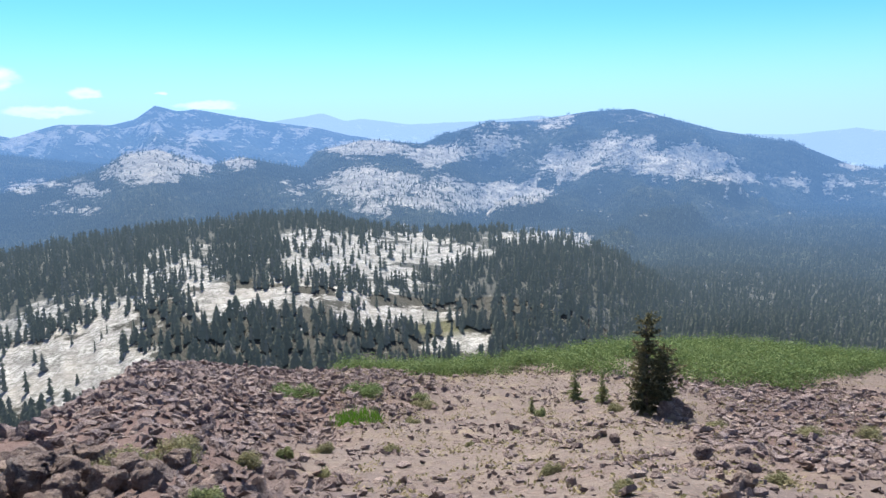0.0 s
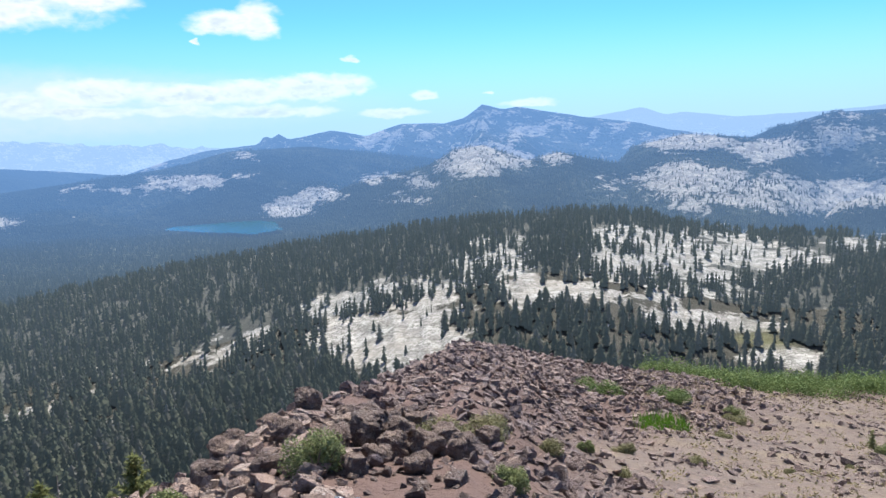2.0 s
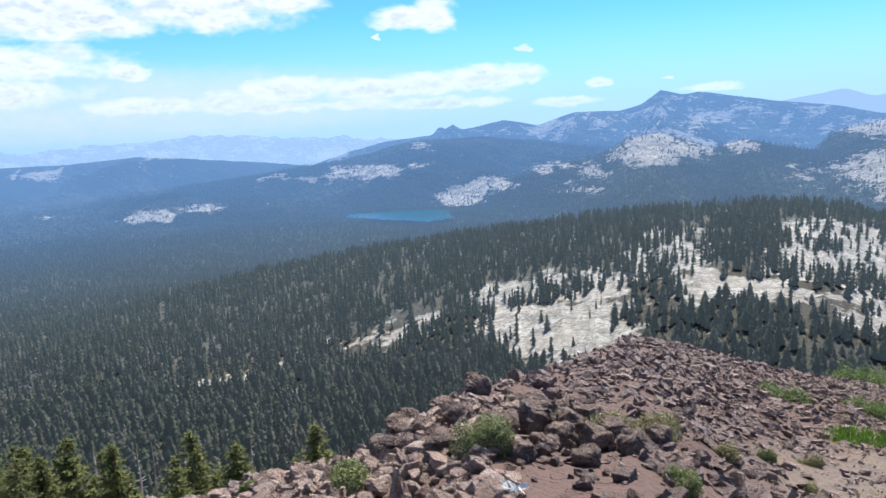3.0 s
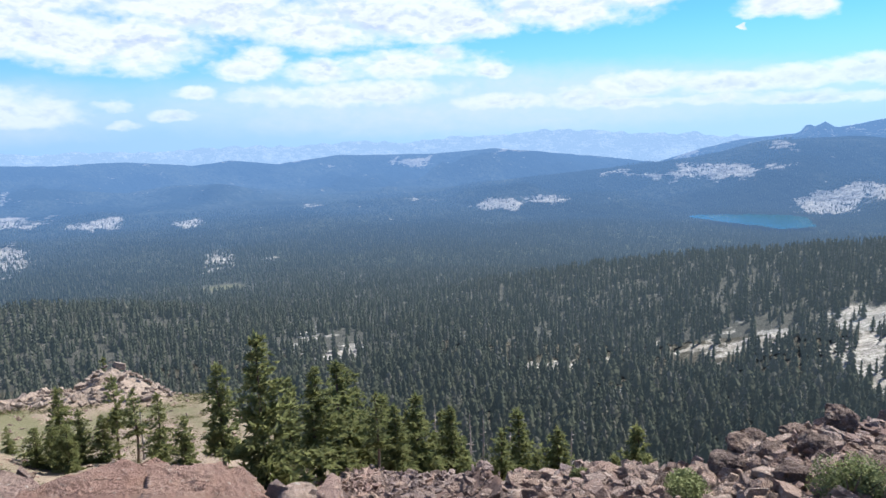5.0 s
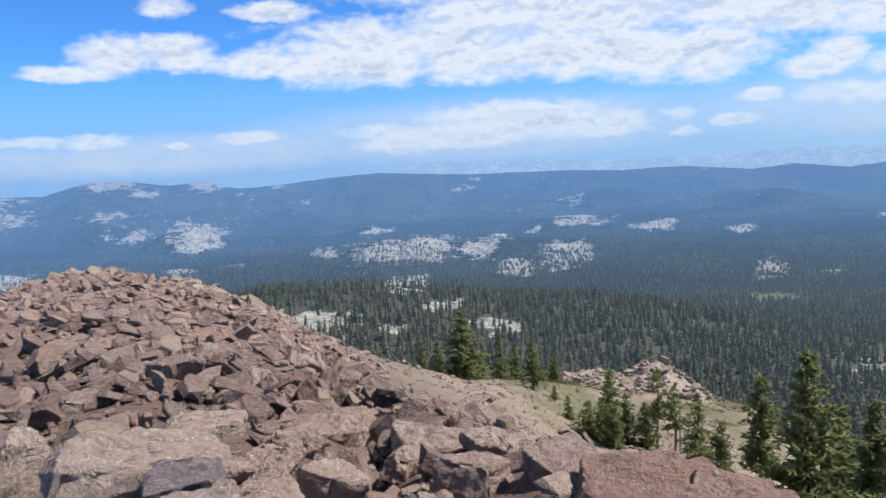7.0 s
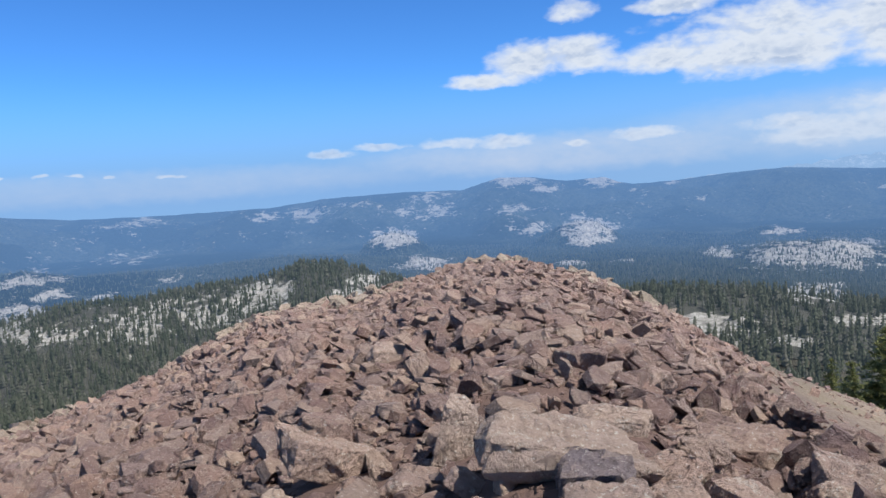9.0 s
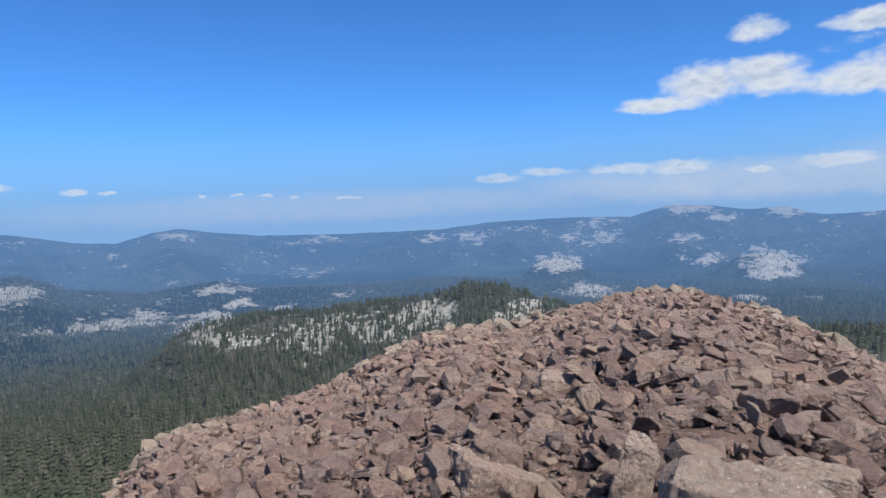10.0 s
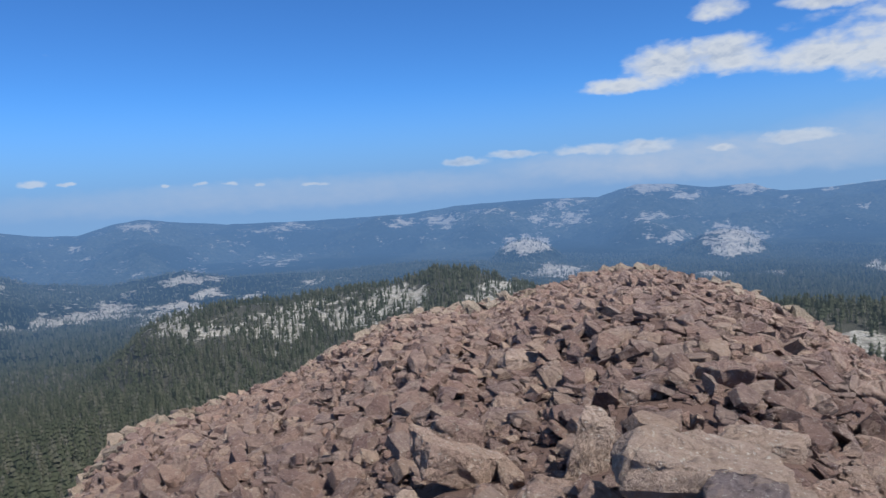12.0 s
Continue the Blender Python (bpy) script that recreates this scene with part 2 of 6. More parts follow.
RED = ((0.255, 0.166, 0.142), (0.145, 0.094, 0.088), (0.31, 0.205, 0.165), (0.18, 0.117, 0.110), (0.38, 0.280, 0.220), (0.215, 0.150, 0.143), (0.29, 0.218, 0.188), (0.165, 0.104, 0.096))
DARK = ((0.17, 0.124, 0.118), (0.235, 0.175, 0.155), (0.125, 0.094, 0.096), (0.31, 0.238, 0.205), (0.20, 0.155, 0.156), (0.255, 0.180, 0.145))
stone_red = rock_material("red_lava_stone", RED, crusty=0.26)
NEAR = ((0.46, 0.335, 0.275), (0.37, 0.255, 0.212), (0.28, 0.19, 0.168), (0.52, 0.405, 0.33), (0.41, 0.31, 0.265), (0.31, 0.205, 0.178))
stone_red_single = rock_material("red_lava_block", NEAR, island=False, crusty=0.65)
PALE = ((0.26, 0.21, 0.172), (0.31, 0.255, 0.21), (0.21, 0.168, 0.145))
stone_rim = rock_material("lichened_rim_stone", ((0.28, 0.225, 0.18), (0.33, 0.265, 0.21), (0.25, 0.21, 0.16), (0.35, 0.295, 0.24)))
stone_pale_single = rock_material("pale_lava_block", PALE, island=False)
MAUVE = ((0.20, 0.165, 0.175), (0.23, 0.19, 0.195))
stone_slab = rock_material("smooth_red_slab", ((0.31, 0.19, 0.15), (0.35, 0.225, 0.18)), island=False, crusty=0.1, warm=0.2, mottle=0.3)
stone_lichen = rock_material("lichened_slab", ((0.43, 0.33, 0.275), (0.46, 0.355, 0.295)), island=False, crusty=0.8, mottle=0.5)
stone_mauve = rock_material("mauve_lava_block", MAUVE, island=False)
stone_brink = rock_material("brink_lava_stone", ((0.40, 0.29, 0.245), (0.30, 0.21, 0.178), (0.48, 0.38, 0.32), (0.24, 0.17, 0.148), (0.43, 0.31, 0.255)), crusty=0.35)
stone_dark = rock_material("dark_lava_stone", DARK, crusty=0.25, warm=0.22)
stone_dark_single = rock_material("dark_lava_block", ((0.15, 0.108, 0.09), (0.20, 0.145, 0.12), (0.12, 0.088, 0.08), (0.25, 0.185, 0.15)), island=False, crusty=0.2, warm=0.15)


def foliage_material(name, tones, through_leaf=0.3, by_tree=False):
    """Leaves or needles: each clump its own tone, some light passing through."""
    mat, tree, shader = start_material(name)
    own = value_node(tree, "tone") if by_tree else tree.nodes.new("ShaderNodeNewGeometry").outputs["Random Per Island"]
    ramp = tree.nodes.new("ShaderNodeValToRGB")
    ramp.color_ramp.elements[0].color = (*tones[0], 1)
    ramp.color_ramp.elements[1].color = (*tones[-1], 1)
    for k, tone in enumerate(tones[1:-1]):
        ramp.color_ramp.elements.new((k + 1) / (len(tones) - 1)).color = (*tone, 1)
    tree.links.new(own, ramp.inputs[0])
    where = place_node(tree)
    patch = noise_node(tree, where, 0.02, 3)
    colour = mix_node(tree, ramp_node(tree, patch, 0.4, 0.65, 0.0, 0.35), ramp.outputs[0], tones[0])
    tree.links.new(colour, shader.inputs["Base Color"])
    shader.inputs["Roughness"].default_value = 0.8
    shader.inputs["Specular IOR Level"].default_value = 0.2
    leaf = tree.nodes.new("ShaderNodeBsdfTranslucent")
    tree.links.new(colour, leaf.inputs["Color"])
    both = tree.nodes.new("ShaderNodeMixShader")
    both.inputs[0].default_value = through_leaf
    tree.links.new(shader.outputs[0], both.inputs[1])
    tree.links.new(leaf.outputs[0], both.inputs[2])
    tree.links.new(both.outputs[0], tree.nodes["Material Output"].inputs["Surface"])
    return mat


WOODS = ((0.078, 0.090, 0.058), (0.100, 0.111, 0.071), (0.122, 0.131, 0.086), (0.140, 0.138, 0.098), (0.19, 0.182, 0.150))
needles_near = foliage_material("conifer_needles", ((0.155, 0.18, 0.076), (0.22, 0.24, 0.102), (0.28, 0.285, 0.13)), 0.6)
leaves_bright = foliage_material("brush_leaves", ((0.10, 0.15, 0.05), (0.14, 0.195, 0.07), (0.19, 0.235, 0.09)))
leaves_dull = foliage_material("sage_leaves", ((0.17, 0.175, 0.085), (0.23, 0.22, 0.115), (0.28, 0.25, 0.14)))
needles_dark = foliage_material("dark_pine_needles", ((0.095, 0.095, 0.050), (0.14, 0.132, 0.068), (0.19, 0.17, 0.09)))
leaves_bush = foliage_material("bush_leaves", ((0.14, 0.17, 0.07), (0.19, 0.22, 0.095), (0.25, 0.265, 0.125)))
leaves_dry = foliage_material("dry_grass", ((0.22, 0.18, 0.10), (0.30, 0.25, 0.14), (0.20, 0.19, 0.09)))
leaves_turf = foliage_material("turf_leaves", ((0.085, 0.095, 0.036), (0.12, 0.122, 0.05), (0.15, 0.138, 0.062)))
leaves_grass = foliage_material("green_grass", ((0.09, 0.19, 0.025), (0.13, 0.25, 0.03)))


def bark_material(name, tone, pale):
    mat, tree, shader = start_material(name)
    grain = noise_node(tree, object_node(tree), 9.0, 6, 0.7)
    tree.links.new(mix_node(tree, grain, tone, pale), shader.inputs["Base Color"])
    shader.inputs["Roughness"].default_value = 0.92
    bump_node(tree, shader, grain, 0.6, 0.03)
    return mat


bark = bark_material("conifer_bark", (0.06, 0.042, 0.032), (0.17, 0.125, 0.095))
dead_wood = bark_material("bleached_wood", (0.25, 0.21, 0.18), (0.42, 0.38, 0.34))


def ground_material(name):
    """Summit gravel, forest litter and granite, mixed by the lie of the land."""
    mat, tree, shader = start_material(name)
    where = place_node(tree)
    fine = noise_node(tree, where, 2.6, 8, 0.68)
    grit = noise_node(tree, where, 17.0, 6, 0.7)
    broad = noise_node(tree, where, 0.11, 5, 0.6)
    soil = mix_node(tree, ramp_node(tree, fine, 0.35, 0.68), (0.172, 0.137, 0.110), (0.108, 0.086, 0.074))
    soil = mix_node(tree, ramp_node(tree, broad, 0.4, 0.7, 0.0, 0.6), soil, (0.14, 0.112, 0.098))
    soil = mix_node(tree, ramp_node(tree, noise_node(tree, where, 0.45, 6, 0.65), 0.5, 0.64, 0.0, 0.7), soil, (0.205, 0.165, 0.110))
    soil = mix_node(tree, ramp_node(tree, noise_node(tree, where, 0.3, 7, 0.7), 0.52, 0.62, 0.0, 0.7), soil, (0.105, 0.08, 0.076))
    pale_soil = mix_node(tree, fine, (0.31, 0.25, 0.19), (0.205, 0.163, 0.128))
    soil = mix_node(tree, value_node(tree, "turf"), soil, pale_soil)
    soil = mix_node(tree, ramp_node(tree, grit, 0.5, 0.72, 0.0, 0.5), soil, (0.10, 0.078, 0.07))
    pebble_height = None
    for size, share in ((3.4, 0.55), (8.0, 0.35), (19.0, 0.3)):
        cell = tree.nodes.new("ShaderNodeTexVoronoi")
        cell.inputs["Scale"].default_value = size
        swirl = tree.nodes.new("ShaderNodeTexNoise")
        swirl.inputs["Scale"].default_value = size * 1.3
        tree.links.new(where, swirl.inputs["Vector"])
        warp = tree.nodes.new("ShaderNodeVectorMath")
        warp.operation = "MULTIPLY_ADD"
        tree.links.new(swirl.outputs["Color"], warp.inputs[0])
        warp.inputs[1].default_value = (1.1 / size,) * 3
        tree.links.new(where, warp.inputs[2])
        tree.links.new(warp.outputs[0], cell.inputs["Vector"])
        pick = tree.nodes.new("ShaderNodeSeparateColor")
        tree.links.new(cell.outputs["Color"], pick.inputs[0])
        body = ramp_node(tree, cell.outputs["Distance"], 0.30, 0.38, 1.0, 0.0)
        there = math_node(tree, "MULTIPLY", body, ramp_node(tree, pick.outputs[0], share, share + 0.02))
        tone = mix_node(tree, pick.outputs[1], (0.085, 0.06, 0.054), (0.25, 0.19, 0.155))
        soil = mix_node(tree, there, soil, tone)
        lump = math_node(tree, "MULTIPLY", there, 3.0 / size)
        pebble_height = lump if pebble_height is None else math_node(tree, "ADD", pebble_height, lump)
    soil = mix_node(tree, value_node(tree, "rubble"), soil, (0.12, 0.08, 0.068))
    turf = mix_node(tree, fine, (0.095, 0.10, 0.042), (0.165, 0.145, 0.08))
    soil = mix_node(tree, math_node(tree, "MULTIPLY", value_node(tree, "turf"), ramp_node(tree, broad, 0.5, 0.66, 0.0, 0.45)), soil, turf)
    duff = mix_node(tree, noise_node(tree, where, 0.05, 6, 0.7), (0.036, 0.038, 0.031), (0.085, 0.082, 0.069))
    duff = mix_node(tree, ramp_node(tree, noise_node(tree, where, 0.22, 5, 0.7), 0.6, 0.68, 0.0, 0.6), duff, (0.28, 0.265, 0.235))
    cracks = noise_node(tree, where, 0.085, 10, 0.72)
    seams = noise_node(tree, where, 0.5, 6, 0.7)
    slab = mix_node(tree, ramp_node(tree, cracks, 0.36, 0.62), (0.22, 0.212, 0.198), (0.52, 0.505, 0.472))
    for size, wide, dark in ((0.055, 0.10, 0.9), (0.19, 0.12, 0.85)):
        joint = tree.nodes.new("ShaderNodeTexVoronoi")
        joint.feature = "DISTANCE_TO_EDGE"
        joint.inputs["Scale"].default_value = size
        tree.links.new(where, joint.inputs["Vector"])
        broken = math_node(tree, "MULTIPLY", ramp_node(tree, joint.outputs["Distance"], 0.0, wide, dark, 0.0), ramp_node(tree, seams, 0.35, 0.6))
        slab = mix_node(tree, broken, slab, (0.10, 0.105, 0.085))
    slab = mix_node(tree, ramp_node(tree, seams, 0.47, 0.62, 0.0, 0.6), slab, (0.19, 0.185, 0.165))
    slab = mix_node(tree, ramp_node(tree, noise_node(tree, where, 0.03, 7, 0.7), 0.48, 0.64, 0.0, 0.55), slab, (0.35, 0.325, 0.28))
    shelves = math_node(tree, "MULTIPLY_ADD", cracks, 45.0, math_node(tree, "MULTIPLY", seams, 9.0))
    patchy = noise_node(tree, where, 0.022, 8, 0.7)
    amount = math_node(tree, "ADD", value_node(tree, "granite"), math_node(tree, "MULTIPLY_ADD", patchy, 3.2, -1.65))
    land = mix_node(tree, ramp_node(tree, amount, 0.42, 0.58), duff, slab)
    grass = mix_node(tree, fine, (0.085, 0.10, 0.045), (0.155, 0.140, 0.08))
    land = mix_node(tree, value_node(tree, "meadow"), land, grass)
    soil = mix_node(tree, value_node(tree, "meadow"), soil, grass)
    colour = mix_node(tree, value_node(tree, "summit"), land, soil)
    tree.links.new(colour, shader.inputs["Base Color"])
    shader.inputs["Roughness"].default_value = 0.95
    shader.inputs["Specular IOR Level"].default_value = 0.2
    bump_node(tree, shader, math_node(tree, "ADD", math_node(tree, "ADD", pebble_height, math_node(tree, "MULTIPLY", fine, 0.8)), math_node(tree, "MULTIPLY", shelves, math_node(tree, "SUBTRACT", 1.0, value_node(tree, "summit")))), 0.8, 0.12)
    return mat


# colours of the haze glow: near towards the sun, near away, far
HAZE_SUNNY, HAZE_AWAY, HAZE_FAR = (0.20, 0.275, 0.345), (0.05, 0.085, 0.12), (0.115, 0.238, 0.470)


def painted_haze(mat, reach=3750.0, least=0.0):
    """Paints the valley's lit air into a material, as emission growing with distance."""
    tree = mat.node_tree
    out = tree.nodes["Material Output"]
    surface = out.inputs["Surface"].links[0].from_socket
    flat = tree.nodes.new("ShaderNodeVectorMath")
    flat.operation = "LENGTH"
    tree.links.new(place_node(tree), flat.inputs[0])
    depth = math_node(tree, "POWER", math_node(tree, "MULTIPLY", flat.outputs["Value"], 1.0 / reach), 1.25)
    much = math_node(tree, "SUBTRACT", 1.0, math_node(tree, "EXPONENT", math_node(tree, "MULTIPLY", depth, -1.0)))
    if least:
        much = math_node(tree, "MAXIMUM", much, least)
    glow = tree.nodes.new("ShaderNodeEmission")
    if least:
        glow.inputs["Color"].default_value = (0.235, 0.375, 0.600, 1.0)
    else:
        # the painted glow is stronger on the sun's side, lifting backlit near woods
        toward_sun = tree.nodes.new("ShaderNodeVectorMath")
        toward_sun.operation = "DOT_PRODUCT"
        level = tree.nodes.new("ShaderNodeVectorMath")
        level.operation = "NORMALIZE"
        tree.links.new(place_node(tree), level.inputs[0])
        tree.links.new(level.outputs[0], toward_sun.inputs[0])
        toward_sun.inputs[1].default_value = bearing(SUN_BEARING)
        close = mix_node(tree, ramp_node(tree, toward_sun.outputs["Value"], -0.9, 0.9, smooth=False), HAZE_AWAY, HAZE_SUNNY)
        tree.links.new(mix_node(tree, ramp_node(tree, flat.outputs["Value"], 600.0, 2700.0), close, HAZE_FAR), glow.inputs["Color"])
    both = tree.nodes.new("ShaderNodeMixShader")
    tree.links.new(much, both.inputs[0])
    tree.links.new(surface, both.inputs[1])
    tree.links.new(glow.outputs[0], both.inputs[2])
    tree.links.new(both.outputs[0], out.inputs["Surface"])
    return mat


def distance_material(name):
    """Far hills: closed woods with slabs of pale granite."""
    mat, tree, shader = start_material(name)
    where = place_node(tree)
    patchy = noise_node(tree, where, 0.010, 10, 0.76)
    speck = noise_node(tree, where, 0.06, 6, 0.8)
    wood = mix_node(tree, ramp_node(tree, speck, 0.35, 0.65), (0.020, 0.029, 0.022), (0.078, 0.086, 0.062))
    slab = mix_node(tree, ramp_node(tree, speck, 0.4, 0.66), (0.56, 0.52, 0.455), (0.30, 0.285, 0.255))
    streak = noise_node(tree, where, 0.02, 6, 0.7, 1.5)
    slab = mix_node(tree, ramp_node(tree, streak, 0.52, 0.62, 0.0, 0.6), slab, (0.27, 0.26, 0.235))
    # wood varies broadly; the dark belts also paint in shading of hill folds
    stand_shade = noise_node(tree, where, 0.0022, 7, 0.62)
    wood = mix_node(tree, ramp_node(tree, stand_shade, 0.44, 0.58, 0.85, 0.0), wood, (0.012, 0.018, 0.015))
    # level ledges, with lines of trees between
    drawn = tree.nodes.new("ShaderNodeVectorMath")
    drawn.operation = "MULTIPLY"
    tree.links.new(where, drawn.inputs[0])
    drawn.inputs[1].default_value = (1.0, 1.0, 5.0)
    ledge = noise_node(tree, drawn.outputs[0], 0.016, 6, 0.62, 0.6)
    amount = math_node(tree, "ADD", value_node(tree, "granite"), math_node(tree, "MULTIPLY_ADD", patchy, 2.6, -1.35))
    amount = math_node(tree, "ADD", amount, math_node(tree, "MULTIPLY_ADD", speck, 2.0, -1.05))
    amount = math_node(tree, "ADD", amount, math_node(tree, "MULTIPLY_ADD", ledge, 1.5, -0.77))
    colour = mix_node(tree, ramp_node(tree, amount, 0.42, 0.54), wood, slab)
    tree.links.new(colour, shader.inputs["Base Color"])
    shader.inputs["Roughness"].default_value = 1.0
    shader.inputs["Specular IOR Level"].default_value = 0.0
    folds = noise_node(tree, where, 0.0055, 6, 0.6)
    bump_node(tree, shader, math_node(tree, "MULTIPLY_ADD", folds, 9.0, speck), 1.0, 14.0)
    return mat


ground_mat = ground_material("mountain_ground")
# these emit painted haze; the woods one serves even the nearest trees
hazed_needles = painted_haze(foliage_material("hazed_woods", WOODS, 0.5, by_tree=True))
hazed_mats = [painted_haze(ground_material("hazed_valley")), painted_haze(distance_material("hazed_hills")),
            painted_haze(distance_material("hazed_crest"), least=0.87)]


def plain_white():
    mat, tree, shader = start_material("white_scrap")
    stain = noise_node(tree, object_node(tree), 30.0, 4)
    tree.links.new(mix_node(tree, stain, (0.85, 0.86, 0.86), (0.55, 0.58, 0.58)), shader.inputs["Base Color"])
    shader.inputs["Roughness"].default_value = 0.6
    return mat


scrap_white = plain_white()


def water_material():
    mat, tree, shader = start_material("lake_water")
    shader.inputs["Base Color"].default_value = (0.02, 0.085, 0.125, 1)
    shader.inputs["Roughness"].default_value = 0.18
    bump_node(tree, shader, noise_node(tree, place_node(tree), 0.2, 4), 0.3, 0.6)
    return mat


water_mat = water_material()

# ---- helpers for meshes ----
def part(name, bm, material, parent=None, label=""):
    """Links a bmesh as one mesh object under a thing."""
    mesh = bpy.data.meshes.new(name)
    bm.to_mesh(mesh)
    bm.free()
    mesh.materials.append(material)
    ob = new(name, mesh)
    ob.parent = parent
    if label:
        tagged(ob, label)
    return ob


def mesh_from(name, verts, faces, material, smooth=False):
    """A mesh out of arrays of corners and of faces that all have the same number of corners."""
    verts, faces = np.asarray(verts, np.float32), np.asarray(faces, np.int32)
    mesh = bpy.data.meshes.new(name)
    n = faces.shape[1]
    mesh.vertices.add(len(verts))
    mesh.vertices.foreach_set("co", verts.ravel())
    mesh.loops.add(faces.size)
    mesh.loops.foreach_set("vertex_index", faces.ravel())
    mesh.polygons.add(len(faces))
    mesh.polygons.foreach_set("loop_start", np.arange(len(faces), dtype=np.int32) * n)
    mesh.polygons.foreach_set("use_smooth", np.full(len(faces), smooth))
    mesh.update(calc_edges=True)
    mesh.materials.append(material)
    return mesh


def lattice(ix, iy, seed):
    h = (ix.astype(np.int64) * 374761393 + iy.astype(np.int64) * 668265263 + seed * 1442695041) & 0x7FFFFFFF
    h = ((h ^ (h >> 13)) * 1274126177) & 0x7FFFFFFF
    return ((h ^ (h >> 16)) & 0xFFFF) / 65535.0


def value_noise(x, y, seed=0):
    ix, iy = np.floor(x), np.floor(y)
    fx, fy = x - ix, y - iy
    fx, fy = fx * fx * (3 - 2 * fx), fy * fy * (3 - 2 * fy)
    a, b = lattice(ix, iy, seed), lattice(ix + 1, iy, seed)
    c, d = lattice(ix, iy + 1, seed), lattice(ix + 1, iy + 1, seed)
    return a + (b - a) * fx + (c - a) * fy + (a - b - c + d) * fx * fy


def fbm(x, y, octaves=5, seed=0, gain=0.5):
    total, amp, norm = np.zeros_like(x), 1.0, 0.0
    for k in range(octaves):
        total += amp * (value_noise(x, y, seed + 17 * k) - 0.5)
        norm, amp, x, y = norm + amp, amp * gain, x * 2.03 + 5.1, y * 2.03 + 1.7
    return total / norm * 2.0


def smoothstep(a, b, x):
    t = np.clip((x - a) / (b - a), 0, 1)
    return t * t * (3 - 2 * t)


# ---- the lie of the land ----
EYE = 1.6
# edge of the summit: bearing, distance, dip in degrees below the eye
RIM = [(-100, 40, 18), (-45, 60, 16.2), (-32, 60, 16.2), (-22, 54, 16.6), (-16, 50, 17.0), (-8, 46, 18.5), (0, 45, 19.4), (7, 42, 18.9),
       (13, 42, 18.9), (17, 41, 18.2), (21, 40, 17.3), (24, 32, 17.2), (28, 24, 18.5), (32, 15, 20.0), (37, 10.5, 21.2),
       (43, 9, 23.4), (46, 8, 25.6), (55, 8, 26.1), (62, 10, 26.2), (67, 24, 26.5), (72, 42, 26.3), (76, 52, 25.0), (80, 66, 22.8), (85, 92, 18.9), (91, 97, 18.2),
       (98, 90, 17.8), (107, 75, 17.4), (112, 55, 15.9), (115, 45, 14.7), (118, 38, 13.6), (121, 34, 11.8), (125, 34, 9.8)]
RIM += [(128, 36, 8.2), (132, 38, 7.2), (135, 38, 6.8), (139, 40, 7.2), (142, 40, 7.9), (148, 42, 9.2), (153.5, 43, 9.6),
        (157.5, 42, 11.0), (162, 40, 12.8), (166, 38, 13.8), (170, 36, 14.7), (174, 34, 15.2), (176, 30, 16.6), (179, 28, 19.6),
        (190, 25, 20.4), (260, 40, 18.4)]
# ridges: name, crest distance, slope towards the summit, slope behind, rows of bearing and height in degrees
RIDGES = {}
RIDGES["granite_hill"] = (880, 0.035, 0.35, [(70, -13.5), (53, -10.8), (40, -9.2), (31, -8.3), (23, -7.4), (17, -6.9), (10, -6.9), (6, -7.8),
    (1, -8.3), (-4.5, -8.1), (-10, -8.8), (-14, -10.2), (-22, -15)])
RIDGES["knob"] = (2200, 0.34, 0.4, [(45, -8), (39, -5.5), (35.5, -4.5), (32, -4.0), (29, -3.3), (25.8, -2.7), (23.9, -1.5), (21.6, -1.2),
                               (18, -2.5), (15.5, -1.9), (13.5, -2.4), (10, -3.1), (6, -6)])
RIDGES["white_hills"] = (2350, 0.27, 0.4, [(14, -6), (10, -1.6), (6.4, -0.75), (2.9, -1.0), (-0.7, -1.7), (-3, -3.3), (-7, -5.0), (-10, -7.0), (-14, -8)])
RIDGES["long_hill"] = (3000, 0.22, 0.4, [(9, -4.0), (0, -0.4), (-3.4, 0.5), (-7, 0.6), (-11.3, 1.2), (-14.6, 1.4), (-17, 0.75), (-21, -0.35),
    (-23, -0.7), (-26, -1.2), (-29.4, -2.7), (-32, -3.1), (-45, -3.2)])
RIDGES["dark_ridge"] = (3000, 0.16, 0.3, [(125, -7.5), (110, -6.3), (96, -5.9), (87, -5.8), (78, -5.3), (69, -4.6), (60.5, -3.7), (52, -2.9), (46.8, -2.3), (44, -1.8),
    (41.5, -1.1), (35.3, -0.9), (30, -1.6), (20, -3)])
RIDGES["peak_range"] = (4560, 0.3, 0.4, [(60, -7.0), (52, -3.6), (46, -1.7), (43, -1.0), (39.1, -0.65), (38.6, 0.02), (38.1, -0.2), (37.5, 0.1), (36.8, -0.35), (33.5, 0.26), (30.8, -0.25), (28, 0.62), (24.6, 0.55),
    (23, 0.95), (21.6, 1.93), (20, 1.5), (18.8, 1.7), (16.4, 1.22), (13.3, 0.66), (9.9, 0.22),
    (7.3, -0.42), (3.8, -0.9), (-3, -1.6), (-20, -2.5), (-45, -3.0), (-100, -3.0)])
RIDGES["blue_range"] = (4780, 0.8, 0.4, [(20, 0.2), (13.3, 0.69), (11.2, 1.01), (9.4, 1.3), (7.7, 0.72), (6.4, 0.88), (2.8, 0.41), (-2.9, 0.56), (-7.4, 0.95), (-14, 0.2),
    (-23.1, -0.62), (-25.7, -0.66), (-27.8, -0.44), (-29.8, -0.23), (-31.5, -0.48), (-45, -0.8), (-100, -0.9)])
